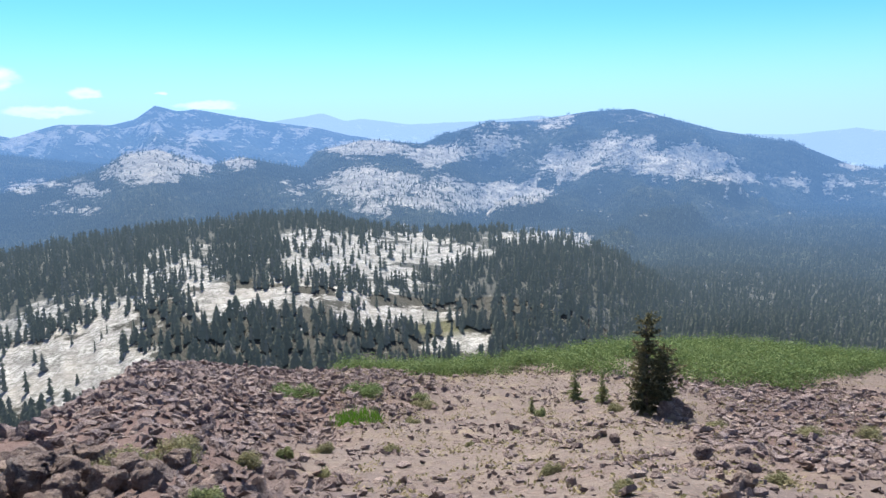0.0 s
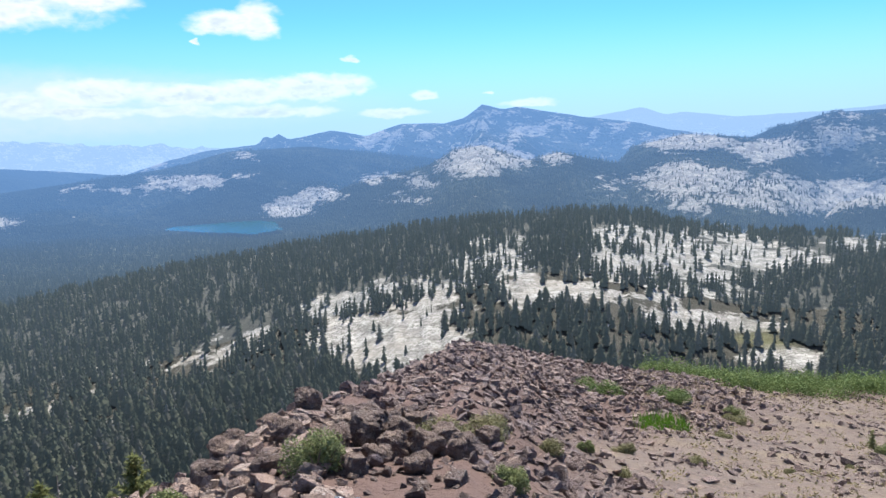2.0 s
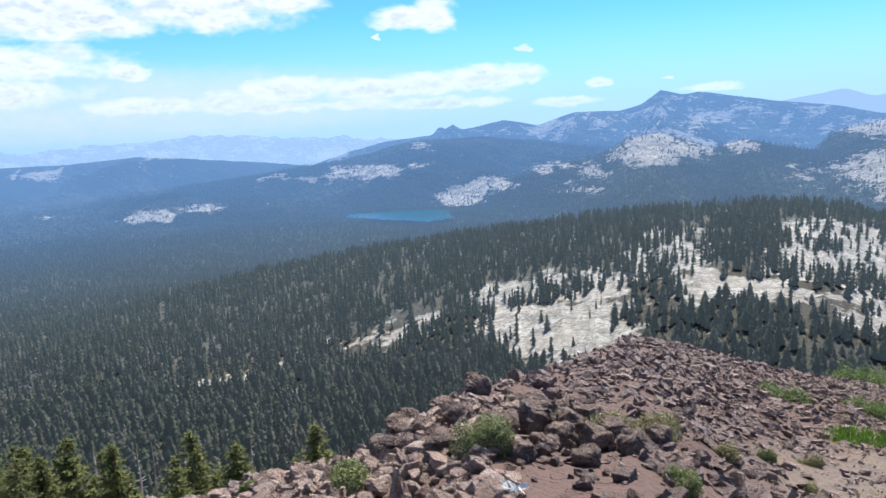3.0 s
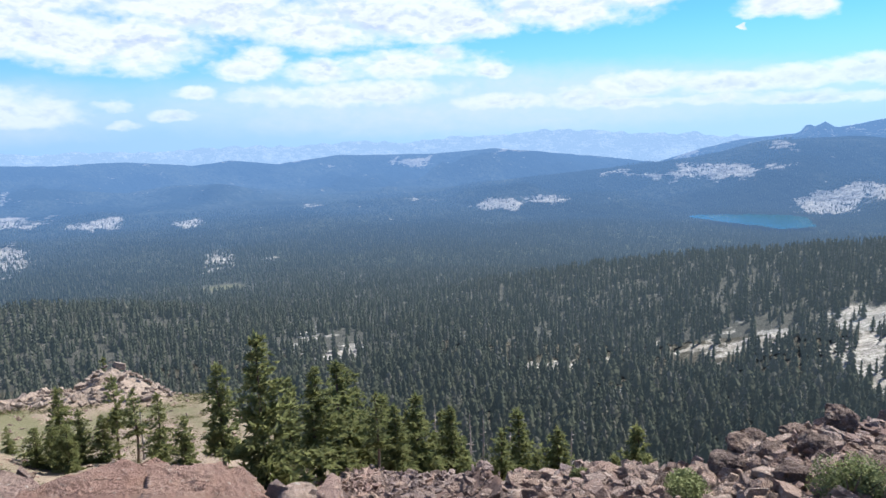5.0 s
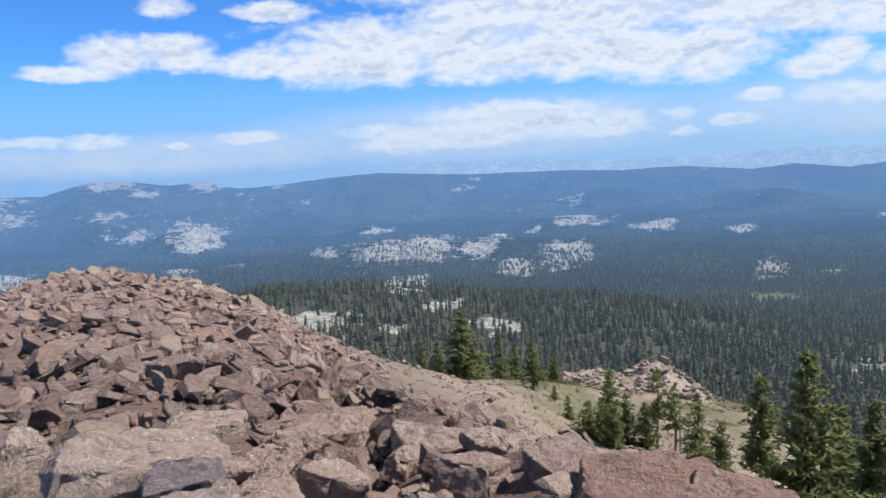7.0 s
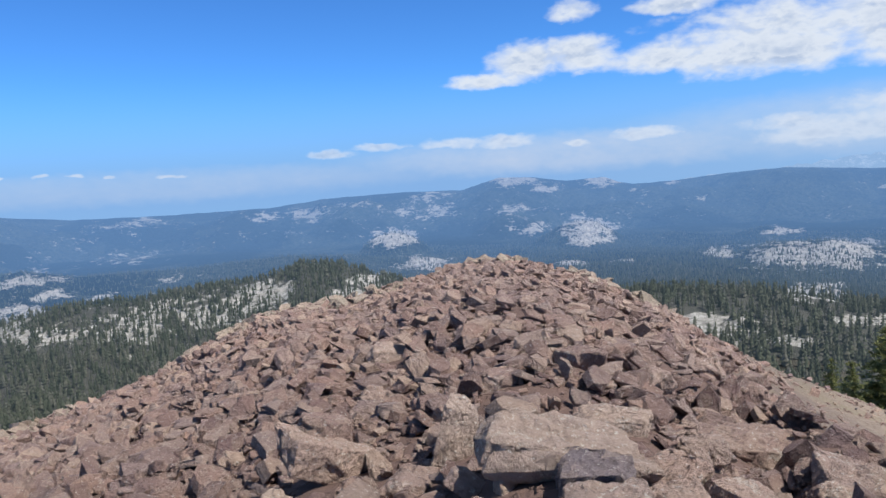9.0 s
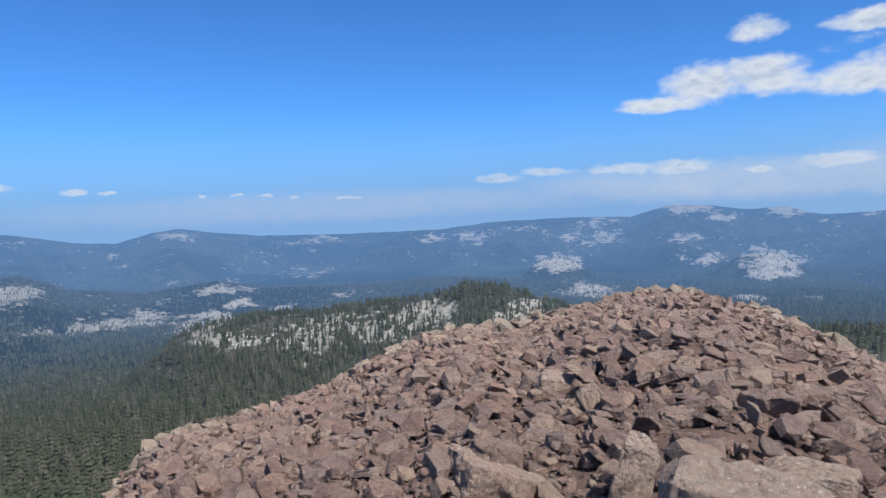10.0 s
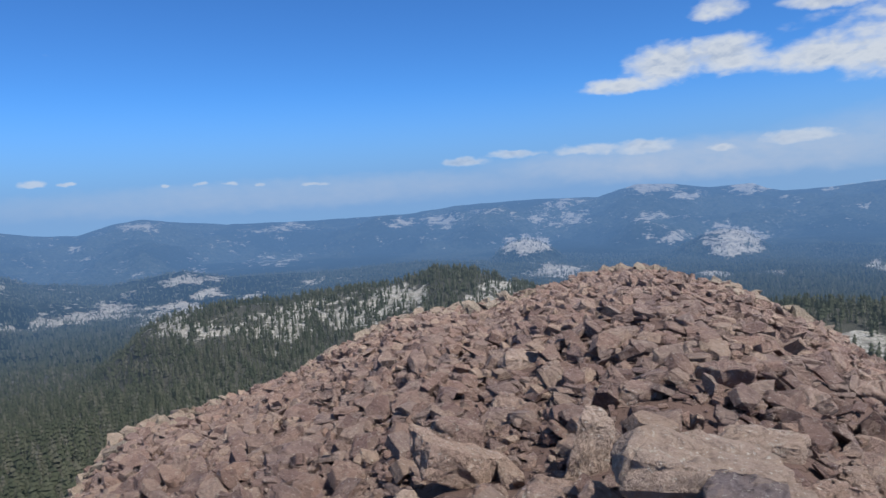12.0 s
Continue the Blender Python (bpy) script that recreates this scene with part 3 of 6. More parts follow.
RIDGES["forest_ridge"] = (4350, 0.2, 0.4, [(47, -2.8), (52.5, -2.1), (56.5, -1.7), (61.3, -1.2), (66, -1.48), (70, -1.45), (73.7, -1.36), (78.3, -1.9), (81.8, -1.5), (84.5, -1.78), (89.2, -1.32),
    (94.1, -1.4), (99.1, -1.17), (106, -1.1), (113, -0.6), (116, -0.7), (121, -1.1), (124.5, -1.2), (127, -1.7), (131, -2.8)])
RIDGES["bald_ridge"] = (4300, 0.2, 0.4, [(116, -3.0), (121, -1.7), (123.2, -1.3), (124.7, -0.9), (125.8, -0.45), (127.1, -0.5), (128.6, -0.62), (131, -0.2), (134, -0.02), (137, -0.84), (141.5, -0.7), (147.6, -0.8), (152, -1.24), (160, -1.26),
    (166, -1.1), (169.4, -0.7), (172, -0.28), (174, -0.5), (176.3, -1.17), (178.7, -1.03), (183, -0.2), (187, 0.3),
    (189, 0.7), (200, 0.6), (259, -0.5)])
RIDGES["far_crest"] = (4860, 0.7, 0.4, [(38, -1.6), (43, -0.8), (46.8, -0.45), (50, -0.4), (53, -0.15), (57, 0.15), (60.5, -0.25), (64, -0.2), (68, -0.55), (72, -0.35), (77, -0.55),
                                   (82.5, -0.5), (89, -0.65), (94, -0.6), (99.5, -0.2), (103.5, -0.35), (107, 0.05), (110, -0.3), (114, -0.65), (120, -1.1), (150, -1.5), (200, -1.6)])
RIDGES["white_knolls"] = (2050, 0.2, 0.25, [(124, -9), (117.7, -7.2), (114, -6.0), (110, -5.9), (107, -6.5), (103, -6.3), (98, -6.7), (96, -6.6), (92, -8)])
RIDGES["near_ridge"] = (780, 0.1, 0.3, [(132, -13), (124, -9.6), (118.7, -9.7), (112, -9.8), (108, -10.6), (103.5, -11.2), (95, -11.6), (85, -13), (78, -15)])
RIDGES["wooded_ridge"] = (1080, 0.2, 0.35, [(180, -14), (174, -9.9), (172.4, -8.5), (170, -7.7), (167, -7.4), (162, -7.4), (157.7, -7.1), (152.4, -6.7), (150, -5.9),
    (147, -6.2), (144, -7.3), (142, -8.0), (136, -9), (128, -13)])
RIDGES["upper_fold"] = (3500, 0.25, 0.3, [(128, -4.2), (120, -2.95), (116, -3.5), (112, -3.1), (107, -3.6), (103, -3.2), (99, -3.5), (95.2, -2.85), (92, -3.3), (89.3, -3.6), (86, -3.2), (82.8, -3.25),
    (79, -3.9), (76, -4.4), (69, -4.6), (62, -5)])
RIDGES["lower_fold"] = (2650, 0.25, 0.3, [(126, -6.2), (121, -5.0), (117, -5.4), (114.4, -4.8), (111, -5.4), (107, -5.45), (103, -5.3), (99.2, -4.75), (95, -5.3), (91.4, -4.9), (87, -5.6), (82.8, -5.25), (78, -5.6), (73.8, -5.1), (67, -4.85), (60, -6)])
RIDGES["bench"] = (2300, 0.2, 0.3, [(200, -3.6), (190.4, -3.4), (187, -3.3), (182.6, -3.1), (179.6, -4.3), (174.7, -5.0), (172, -4.7), (169.5, -4.4), (166, -5.2), (158, -5.4), (151, -5.1), (140, -6.0), (132, -8)])
RIDGES["near_dome"] = (2500, 0.5, 0.5, [(147, -7), (146, -5.7), (145, -4.7), (144, -4.1), (142.8, -3.85), (141.5, -4.1), (140.4, -4.8), (139.4, -5.8), (138, -7)])
RIDGES["pale_dome"] = (2600, 0.4, 0.5, [(134, -7), (132, -5.6), (130.4, -4.7), (129.2, -4.1), (127.6, -3.8), (126.4, -4.0), (125.3, -4.7), (124, -5.8), (122.5, -7)])
LAKE_LEVEL = -243.0
# ranges whose woods show as a surface, and those painted with the thickest haze
OUTER = ("upper_fold", "forest_ridge", "bald_ridge", "peak_range", "blue_range", "far_crest")
HAZIEST = ("blue_range", "far_crest")
NEARER = ("granite_hill", "near_ridge", "wooded_ridge")


def lake_shape(az, r):
    """Above 0 on the water."""
    a, d = (az - 41.8) / 4.6, (r - 2010 - 12 * (az - 41.8)) / (120 - 14 * (41.8 - az) * -1 * 0.9)
    return 1.0 - a * a - d * d + 0.6 * fbm(az * 0.7, r / 110.0, 3, 71)


def table(rows, az, column):
    rows = sorted(rows)
    return np.interp(az, [row[0] for row in rows], [row[column] for row in rows])


# the brow of rocks before the shoulder: bearing, distance, dip
BROW = [(60, 3.4, 33), (66, 3.6, 31), (74, 3.9, 29.6), (82, 4.1, 28), (90, 4.3, 26), (98.6, 4.8, 23.6), (102.5, 5.6, 21.4), (106.2, 6.4, 20.3),
        (110.7, 7.6, 19.1), (114.9, 9.0, 17.4), (120, 13.0, 15.5), (126, 14.0, 16.0)]


def brow_reach(az):
    return table(BROW, az, 1)


def summit_height(az, r, rough=True):
    """The summit's own slopes, down to its rim and off it."""
    edge, dip = table(RIM, az, 1), table(RIM, az, 2)
    foot = -np.tan(np.radians(dip)) * edge
    z = np.where(r < edge, -1.5 + (foot + 1.5) * (r / edge), 0.0)
    z = z - 4.6 * np.sin(np.pi * np.clip(r / edge, 0, 1)) * smoothstep(70, 82, az) * smoothstep(106, 96, az)
    hollow = np.sin(np.pi * np.clip(r / edge, 0, 1)) ** 2
    z = z - 1.7 * hollow * smoothstep(24, 8, az) * (edge / 48.0)
    # the stony brow on the shoulder's side
    lip = brow_reach(az)
    drop = -np.tan(np.radians(table(BROW, az, 2))) * lip
    brow = np.where(r < lip, -1.6 + (drop + 1.6) * r / lip, drop - 0.7 * (np.sqrt((r - lip) ** 2 + 0.16) - 0.4))
    brow = brow - 4.0 * smoothstep(80, 60, az) - 3.0 * smoothstep(116, 126, az)
    z = 0.5 * (z + brow + np.sqrt((z - brow) ** 2 + 0.04)) - 0.02
    # the top itself is nearly level
    level = smoothstep(0.2, 3.0, r)
    z = z * level - 1.58 * (1 - level)
    beyond = r - edge
    z = np.where(r < edge, z, foot - 1.1 * (1 - np.exp(-np.maximum(beyond, 0) / 3.0)) * smoothstep(20, 24.5, dip) - beyond * 0.36 - 0.35 * beyond ** 2 / (beyond + 25.0))
    if rough:
        x, y = -np.sin(np.radians(az)) * r, np.cos(np.radians(az)) * r
        z = z + smoothstep(2, 12, r) * (0.35 * fbm(x / 5.0, y / 5.0, 4, 3)) + 0.12 * fbm(x / 1.3, y / 1.3, 3, 9)
    return z


def valley_height(az, r):
    x, y = -np.sin(np.radians(az)) * r, np.cos(np.radians(az)) * r
    z = -np.minimum(112 + 0.105 * r, 250 + 0.001 * r)
    z = z + 14 * fbm(x / 260.0, y / 260.0, 4, 21) * smoothstep(100, 600, r)
    return z


def land(az, r):
    """Height over the summit's ground, and which ridge leads at each place (its index, or -1)."""
    x, y = -np.sin(np.radians(az)) * r, np.cos(np.radians(az)) * r
    z, lead = valley_height(az, r), np.full(np.shape(r), -1)
    wander = fbm(x / 420.0, y / 420.0, 5, 33)
    fine = fbm(x / 90.0, y / 90.0, 4, 35)
    for k, (name, (dist, front, behind, rows)) in enumerate(RIDGES.items()):
        el = table(rows, az, 1)
        lo, hi = min(row[0] for row in rows), max(row[0] for row in rows)
        out = np.maximum(np.maximum(lo - az, az - hi), 0)
        crest = np.tan(np.radians(el)) * dist - out * dist * 0.02
        d = r - dist
        away = np.abs(d)
        h = crest - np.where(d < 0, front, behind) * (np.sqrt(away ** 2 + 30.0 ** 2) - 30.0)
        relief = smoothstep(0.0, 420.0, away) * (0.028 * dist if dist > 1500 else 16.0) * {"dark_ridge": 1.1, "forest_ridge": 1.2, "bald_ridge": 1.1, "far_crest": 0.9, "blue_range": 0.6, "peak_range": 1.5}.get(name, 1.0 + 0.9 * (dist > 2600))
        h = h + relief * wander + smoothstep(0, 120, away) * 0.25 * relief * fine
        # nothing before a crest stands over it; crests carry small teeth of their own
        h = np.minimum(h, np.tan(np.radians(el)) * r - out * dist * 0.02)
        teeth = 0.0055 if name == "far_crest" else 0.0008 if dist > 1500 else 0.002
        h = h + teeth * dist * fbm(az * (1.5 if name == "far_crest" else 1.3), r * 0 + k * 7.0, 5, 50 + k, 0.6)
        lead = np.where(h > z, k, lead)
        m = np.maximum(h, z)
        z = m + 5.0 * np.log1p(np.exp(-np.abs(h - z) / 5.0)) - 5.0 * math.log(2) * np.exp(-np.abs(h - z) / 5.0)
    near = smoothstep(0.0, 0.35, lake_shape(az, r))
    hold = smoothstep(1.8, 0.9, np.abs((az - 41.8) / 5.5)) * smoothstep(1500, 1800, r) * smoothstep(2450, 2250, r)
    z = z * (1 - hold) + np.minimum(z, LAKE_LEVEL + 3.0) * hold
    z = z - 6.0 * near
    top = summit_height(az, r)
    lead = np.where(top > z, -2, lead)
    z = np.maximum(top, z)
    return z, lead


def ground_z(x, y):
    """Height of the ground at one place or at arrays of places."""
    x, y = np.asarray(x, float), np.asarray(y, float)
    az = (np.degrees(np.arctan2(-x, y)) + 100.0) % 360.0 - 100.0
    return land(az, np.hypot(x, y) + 1e-6)[0]


# bare granite: bearing, height, half width, half height in degrees as seen from the summit, amount
GRANITE = []
# long hill
GRANITE += [
    (-8.9, 0.48, 1.8, 0.63, 0.83), (-4.3, -1.22, 3.2, 1.58, 0.79), (-9.6, -2.80, 2.6, 0.98, 1.16), (-13.7, -1.60, 2.6, 1.32, 0.90), (-17.5, -2.72, 4.3, 0.95, 1.32),
    (-18.7, -2.04, 1.8, 0.60, 1.32), (-14.7, 0.83, 2.5, 0.35, 0.50), (-22.1, -3.94, 4.7, 0.38, 0.88), (-27.7, -4.15, 3.9, 0.36, 0.88), (-29.4, -2.90, 0.9, 0.24, 1.10),
    (-21.8, -5.07, 1.6, 0.25, 0.77),
]
# white hills
GRANITE += [
    (6.0, -1.41, 4.3, 0.59, 1.12), (0.7, -2.05, 2.7, 0.72, 1.29), (5.6, -4.44, 4.3, 1.35, 1.06), (6.5, -3.44, 2.7, 0.45, 1.23), (0.7, -5.19, 4.5, 1.45, 0.92),
    (-5.4, -5.24, 2.8, 0.90, 1.34), (-2.5, -6.12, 3.2, 0.72, 0.90), (6.1, -6.22, 2.0, 0.63, 0.90),
]
# knob
GRANITE += [
    (22.2, -2.61, 2.9, 1.01, 1.29), (22.2, -1.54, 2.3, 0.50, 1.12), (18.9, -2.37, 1.6, 0.43, 1.01), (15.8, -2.36, 1.3, 0.52, 0.95), (28.8, -3.57, 3.3, 0.32, 0.84),
    (31.2, -3.84, 1.3, 0.27, 1.01), (26.7, -4.35, 1.4, 0.81, 0.69), (26.4, -5.58, 1.1, 0.41, 0.78), (12.3, -4.72, 1.3, 0.89, 0.62),
]
# granite hill
GRANITE += [
    (6.7, -10.03, 7.4, 2.16, 1.05), (10.3, -8.56, 3.5, 0.98, 1.15), (1.2, -9.93, 4.5, 1.36, 0.95), (-7.9, -8.60, 4.2, 0.58, 1.15), (-11.5, -9.21, 2.2, 0.36, 0.90),
    (16.2, -13.09, 5.9, 0.96, 1.10), (20.2, -9.56, 5.2, 1.28, 0.60), (27.6, -14.21, 5.4, 1.62, 0.85), (31.0, -16.45, 4.8, 3.15, 1.00), (4.1, -14.84, 6.8, 0.99, 0.85),
    (-1.5, -17.07, 3.4, 0.82, 1.15), (10.5, -13.24, 4.4, 0.80, 0.95), (4.5, -12.58, 5.0, 0.72, 0.70), (28.1, -12.12, 3.2, 1.01, 0.62),
]
# granite slopes
GRANITE += [
    (29.9, -16.70, 6.9, 1.63, 1.20), (34.2, -13.82, 4.2, 1.23, 0.85), (28.3, -12.41, 4.4, 1.10, 0.75), (21.4, -10.92, 3.9, 2.01, 0.72), (18.5, -13.12, 2.4, 0.98, 1.00),
    (41.4, -15.15, 3.1, 1.57, 0.62), (46.1, -16.83, 2.7, 1.36, 0.55), (74.6, -17.28, 2.3, 1.16, 0.66), (76.7, -15.66, 1.8, 0.81, 0.60), (56.5, -18.97, 2.0, 0.27, 0.75),
    (52.4, -20.51, 1.4, 0.36, 0.70), (53.5, -16.46, 4.1, 1.36, 0.50),
]
# lake shore
GRANITE += [
    (36.9, -5.44, 2.1, 0.62, 1.25), (34.6, -4.72, 1.7, 0.53, 1.10), (37.6, -5.95, 1.3, 0.36, 1.20), (44.4, -3.38, 2.8, 0.59, 1.25), (48.5, -3.64, 1.4, 0.27, 1.10),
    (40.7, -3.10, 1.6, 0.27, 0.95), (40.6, -1.42, 1.0, 0.36, 0.80), (30.2, -3.90, 1.6, 0.30, 0.70), (51.4, -3.41, 1.4, 0.23, 0.70), (27.6, -5.23, 2.4, 0.51, 0.50),
    (21.3, -2.45, 2.1, 0.80, 1.10),
]
# far shore
GRANITE += [
    (68.0, -2.00, 1.5, 0.26, 1.25), (60.7, -5.63, 1.6, 0.44, 1.20), (63.7, -5.63, 0.5, 0.26, 1.00), (57.4, -5.31, 2.2, 0.31, 0.80), (75.5, -5.27, 0.9, 0.16, 0.90),
    (47.5, -1.73, 1.4, 0.41, 1.30), (78.5, -1.38, 3.1, 0.35, 0.95), (59.7, -1.37, 1.7, 0.22, 0.80), (68.1, -5.07, 0.6, 0.17, 0.60),
]
# south folds
GRANITE += [
    (60.5, -5.62, 1.6, 0.44, 1.25), (57.5, -5.17, 1.7, 0.26, 0.85), (63.7, -5.59, 0.6, 0.22, 1.00), (91.4, -5.74, 1.4, 0.35, 1.15), (97.2, -5.17, 2.3, 0.29, 0.95),
    (100.5, -5.63, 0.5, 0.24, 0.90), (85.0, -6.08, 1.1, 0.31, 0.90), (83.3, -9.05, 1.3, 0.81, 0.72), (79.4, -9.20, 0.7, 0.23, 0.80), (98.3, -8.02, 2.3, 0.91, 0.95),
    (102.6, -8.57, 1.8, 0.60, 1.15), (105.1, -7.02, 1.5, 0.86, 0.90), (103.4, -6.38, 1.0, 0.32, 0.90), (97.8, -3.47, 1.1, 0.29, 0.60), (75.4, -5.28, 0.9, 0.14, 0.80),
    (105.2, -1.55, 0.7, 0.19, 0.90), (99.9, -1.66, 1.1, 0.16, 0.60),
]
# speckled slope
GRANITE += [
    (74.3, -17.08, 2.0, 1.36, 0.78), (56.4, -18.69, 3.7, 0.60, 0.70), (44.3, -16.75, 2.1, 1.18, 0.70), (102.7, -13.74, 1.4, 0.56, 1.00), (76.8, -15.48, 2.7, 0.45, 0.60),
    (105.8, -12.99, 1.3, 0.47, 0.80), (51.8, -20.27, 2.3, 0.59, 0.60),
]
# white knolls
GRANITE += [
    (111.1, -6.95, 5.1, 1.08, 1.00), (109.5, -6.37, 2.7, 0.54, 1.10), (117.5, -6.72, 1.1, 0.45, 0.90), (105.5, -7.15, 1.2, 0.89, 0.95), (102.6, -8.77, 1.9, 0.61, 1.15),
    (98.2, -7.86, 2.5, 1.11, 1.00), (97.1, -5.26, 2.4, 0.38, 0.95), (91.1, -5.76, 1.3, 0.37, 1.15), (103.6, -6.36, 1.0, 0.31, 0.90), (113.5, -5.22, 2.0, 0.36, 0.80),
    (100.6, -5.79, 0.6, 0.26, 1.00), (106.4, -2.14, 1.2, 0.18, 0.90), (97.4, -3.63, 0.8, 0.26, 0.60),
]
# near ridge
GRANITE += [
    (110.8, -9.58, 2.1, 0.63, 1.05), (117.2, -12.45, 3.0, 0.91, 0.95), (103.2, -13.56, 2.5, 0.70, 0.85), (119.5, -11.74, 1.1, 0.54, 1.10), (113.6, -13.34, 2.3, 0.54, 0.70),
    (108.0, -11.59, 2.6, 0.54, 0.55),
]
# pale domes
GRANITE += [
    (142.7, -4.38, 1.9, 0.66, 1.25), (140.7, -6.58, 2.2, 0.54, 1.10), (127.2, -4.41, 2.0, 0.89, 0.95), (127.1, -5.40, 1.5, 0.45, 1.15), (132.0, -4.20, 1.7, 0.61, 0.75),
    (132.9, -2.67, 2.1, 0.35, 0.95), (128.4, -7.21, 1.3, 0.36, 0.90), (124.8, -7.23, 1.2, 0.22, 0.70), (139.6, -1.23, 2.3, 0.33, 0.75), (139.8, -2.60, 2.7, 0.75, 0.66),
    (118.8, -2.59, 1.5, 0.18, 0.60),
]
# bald crest
GRANITE += [
    (132.7, -0.34, 2.3, 0.44, 0.90), (130.2, -1.14, 0.9, 0.26, 1.00), (125.9, -0.85, 1.6, 0.40, 1.05), (123.3, -1.89, 0.8, 0.23, 0.90), (120.9, -1.22, 0.9, 0.27, 0.80),
    (148.1, -1.78, 1.3, 0.47, 0.80), (145.3, -1.46, 1.4, 0.32, 0.60),
]
# west benches
GRANITE += [
    (183.4, -4.43, 2.1, 0.73, 1.00), (178.3, -7.07, 3.2, 0.59, 0.85), (174.6, -6.89, 2.1, 0.61, 0.85), (180.6, -7.17, 3.1, 0.33, 0.90), (168.9, -5.12, 2.4, 0.62, 0.80),
    (167.5, -6.33, 1.8, 0.27, 0.90), (164.6, -6.82, 1.3, 0.18, 1.10), (159.8, -5.97, 0.7, 0.18, 0.90), (163.1, -4.21, 2.7, 0.36, 0.50), (177.4, -6.01, 2.0, 0.51, 0.50),
    (140.8, -6.50, 2.3, 0.43, 0.90),
]
# west crest
GRANITE += [
    (172.2, -0.87, 1.5, 0.39, 0.90), (152.6, -1.91, 1.4, 0.36, 0.90), (149.0, -1.97, 2.2, 0.45, 0.75), (161.6, -1.71, 2.7, 0.36, 0.66), (145.3, -1.54, 1.7, 0.35, 0.60),
    (140.4, -2.30, 3.1, 0.69, 0.66), (177.0, -2.11, 0.7, 0.26, 0.80), (185.5, -1.64, 0.4, 0.20, 0.70), (166.0, -2.71, 0.4, 0.27, 0.60), (173.1, -2.66, 0.4, 0.22, 0.60),
    (182.9, -0.79, 1.1, 0.25, 0.60), (188.7, -1.42, 0.4, 0.23, 0.80),
]
# wooded ridge
GRANITE += [
    (170.8, -8.07, 2.4, 1.49, 0.92), (158.8, -8.85, 6.8, 1.42, 0.85), (162.5, -9.32, 3.2, 1.40, 0.92), (153.3, -7.96, 2.7, 1.30, 0.85), (146.4, -8.59, 1.3, 0.43, 1.30),
    (144.8, -7.61, 1.6, 0.53, 1.47), (167.9, -9.27, 2.6, 1.07, 0.83),
]
# peak range
GRANITE += [
    (29.5, -0.42, 2.4, 0.55, 1.00), (30.8, -1.01, 1.2, 0.27, 1.05), (22.0, 0.35, 1.6, 0.42, 1.00), (17.7, -0.20, 2.3, 0.52, 0.95), (20.4, 1.16, 1.1, 0.30, 0.80), (11.4, -0.11, 1.6, 0.40, 0.95),
    (13.8, -1.07, 0.7, 0.26, 0.90), (25.3, -0.18, 1.5, 0.33, 0.75), (15.4, 0.45, 1.3, 0.31, 0.70), (27.4, 0.17, 1.1, 0.24, 0.80), (19.6, -1.01, 1.6, 0.30, 0.70),
]
PALE_FAR = {"peak_range": 0.3, "far_crest": 0.5, "blue_range": 0.2, "bald_ridge": 0.17, "forest_ridge": 0.08, "upper_fold": 0.12, "lower_fold": 0.12, "bench": 0.17, "long_hill": 0.12}


def granite_amount(az, r, z):
    el = np.degrees(np.arctan2(z, r))
    # ragged outlines, at far hills and near ones alike
    az_w = az + 1.1 * fbm(az * 0.8, el * 1.6, 4, 141, 0.65)
    el_w = el + 0.4 * fbm(az * 0.9, el * 1.8, 4, 142, 0.65)
    total = np.zeros_like(r)
    for a, e, w, h, amount in GRANITE:
        d = ((az_w - a) / w) ** 2 + ((el_w - e) / h) ** 2
        total = np.maximum(total, amount * np.exp(-0.45 * d * d - 0.25 * d))
    return total


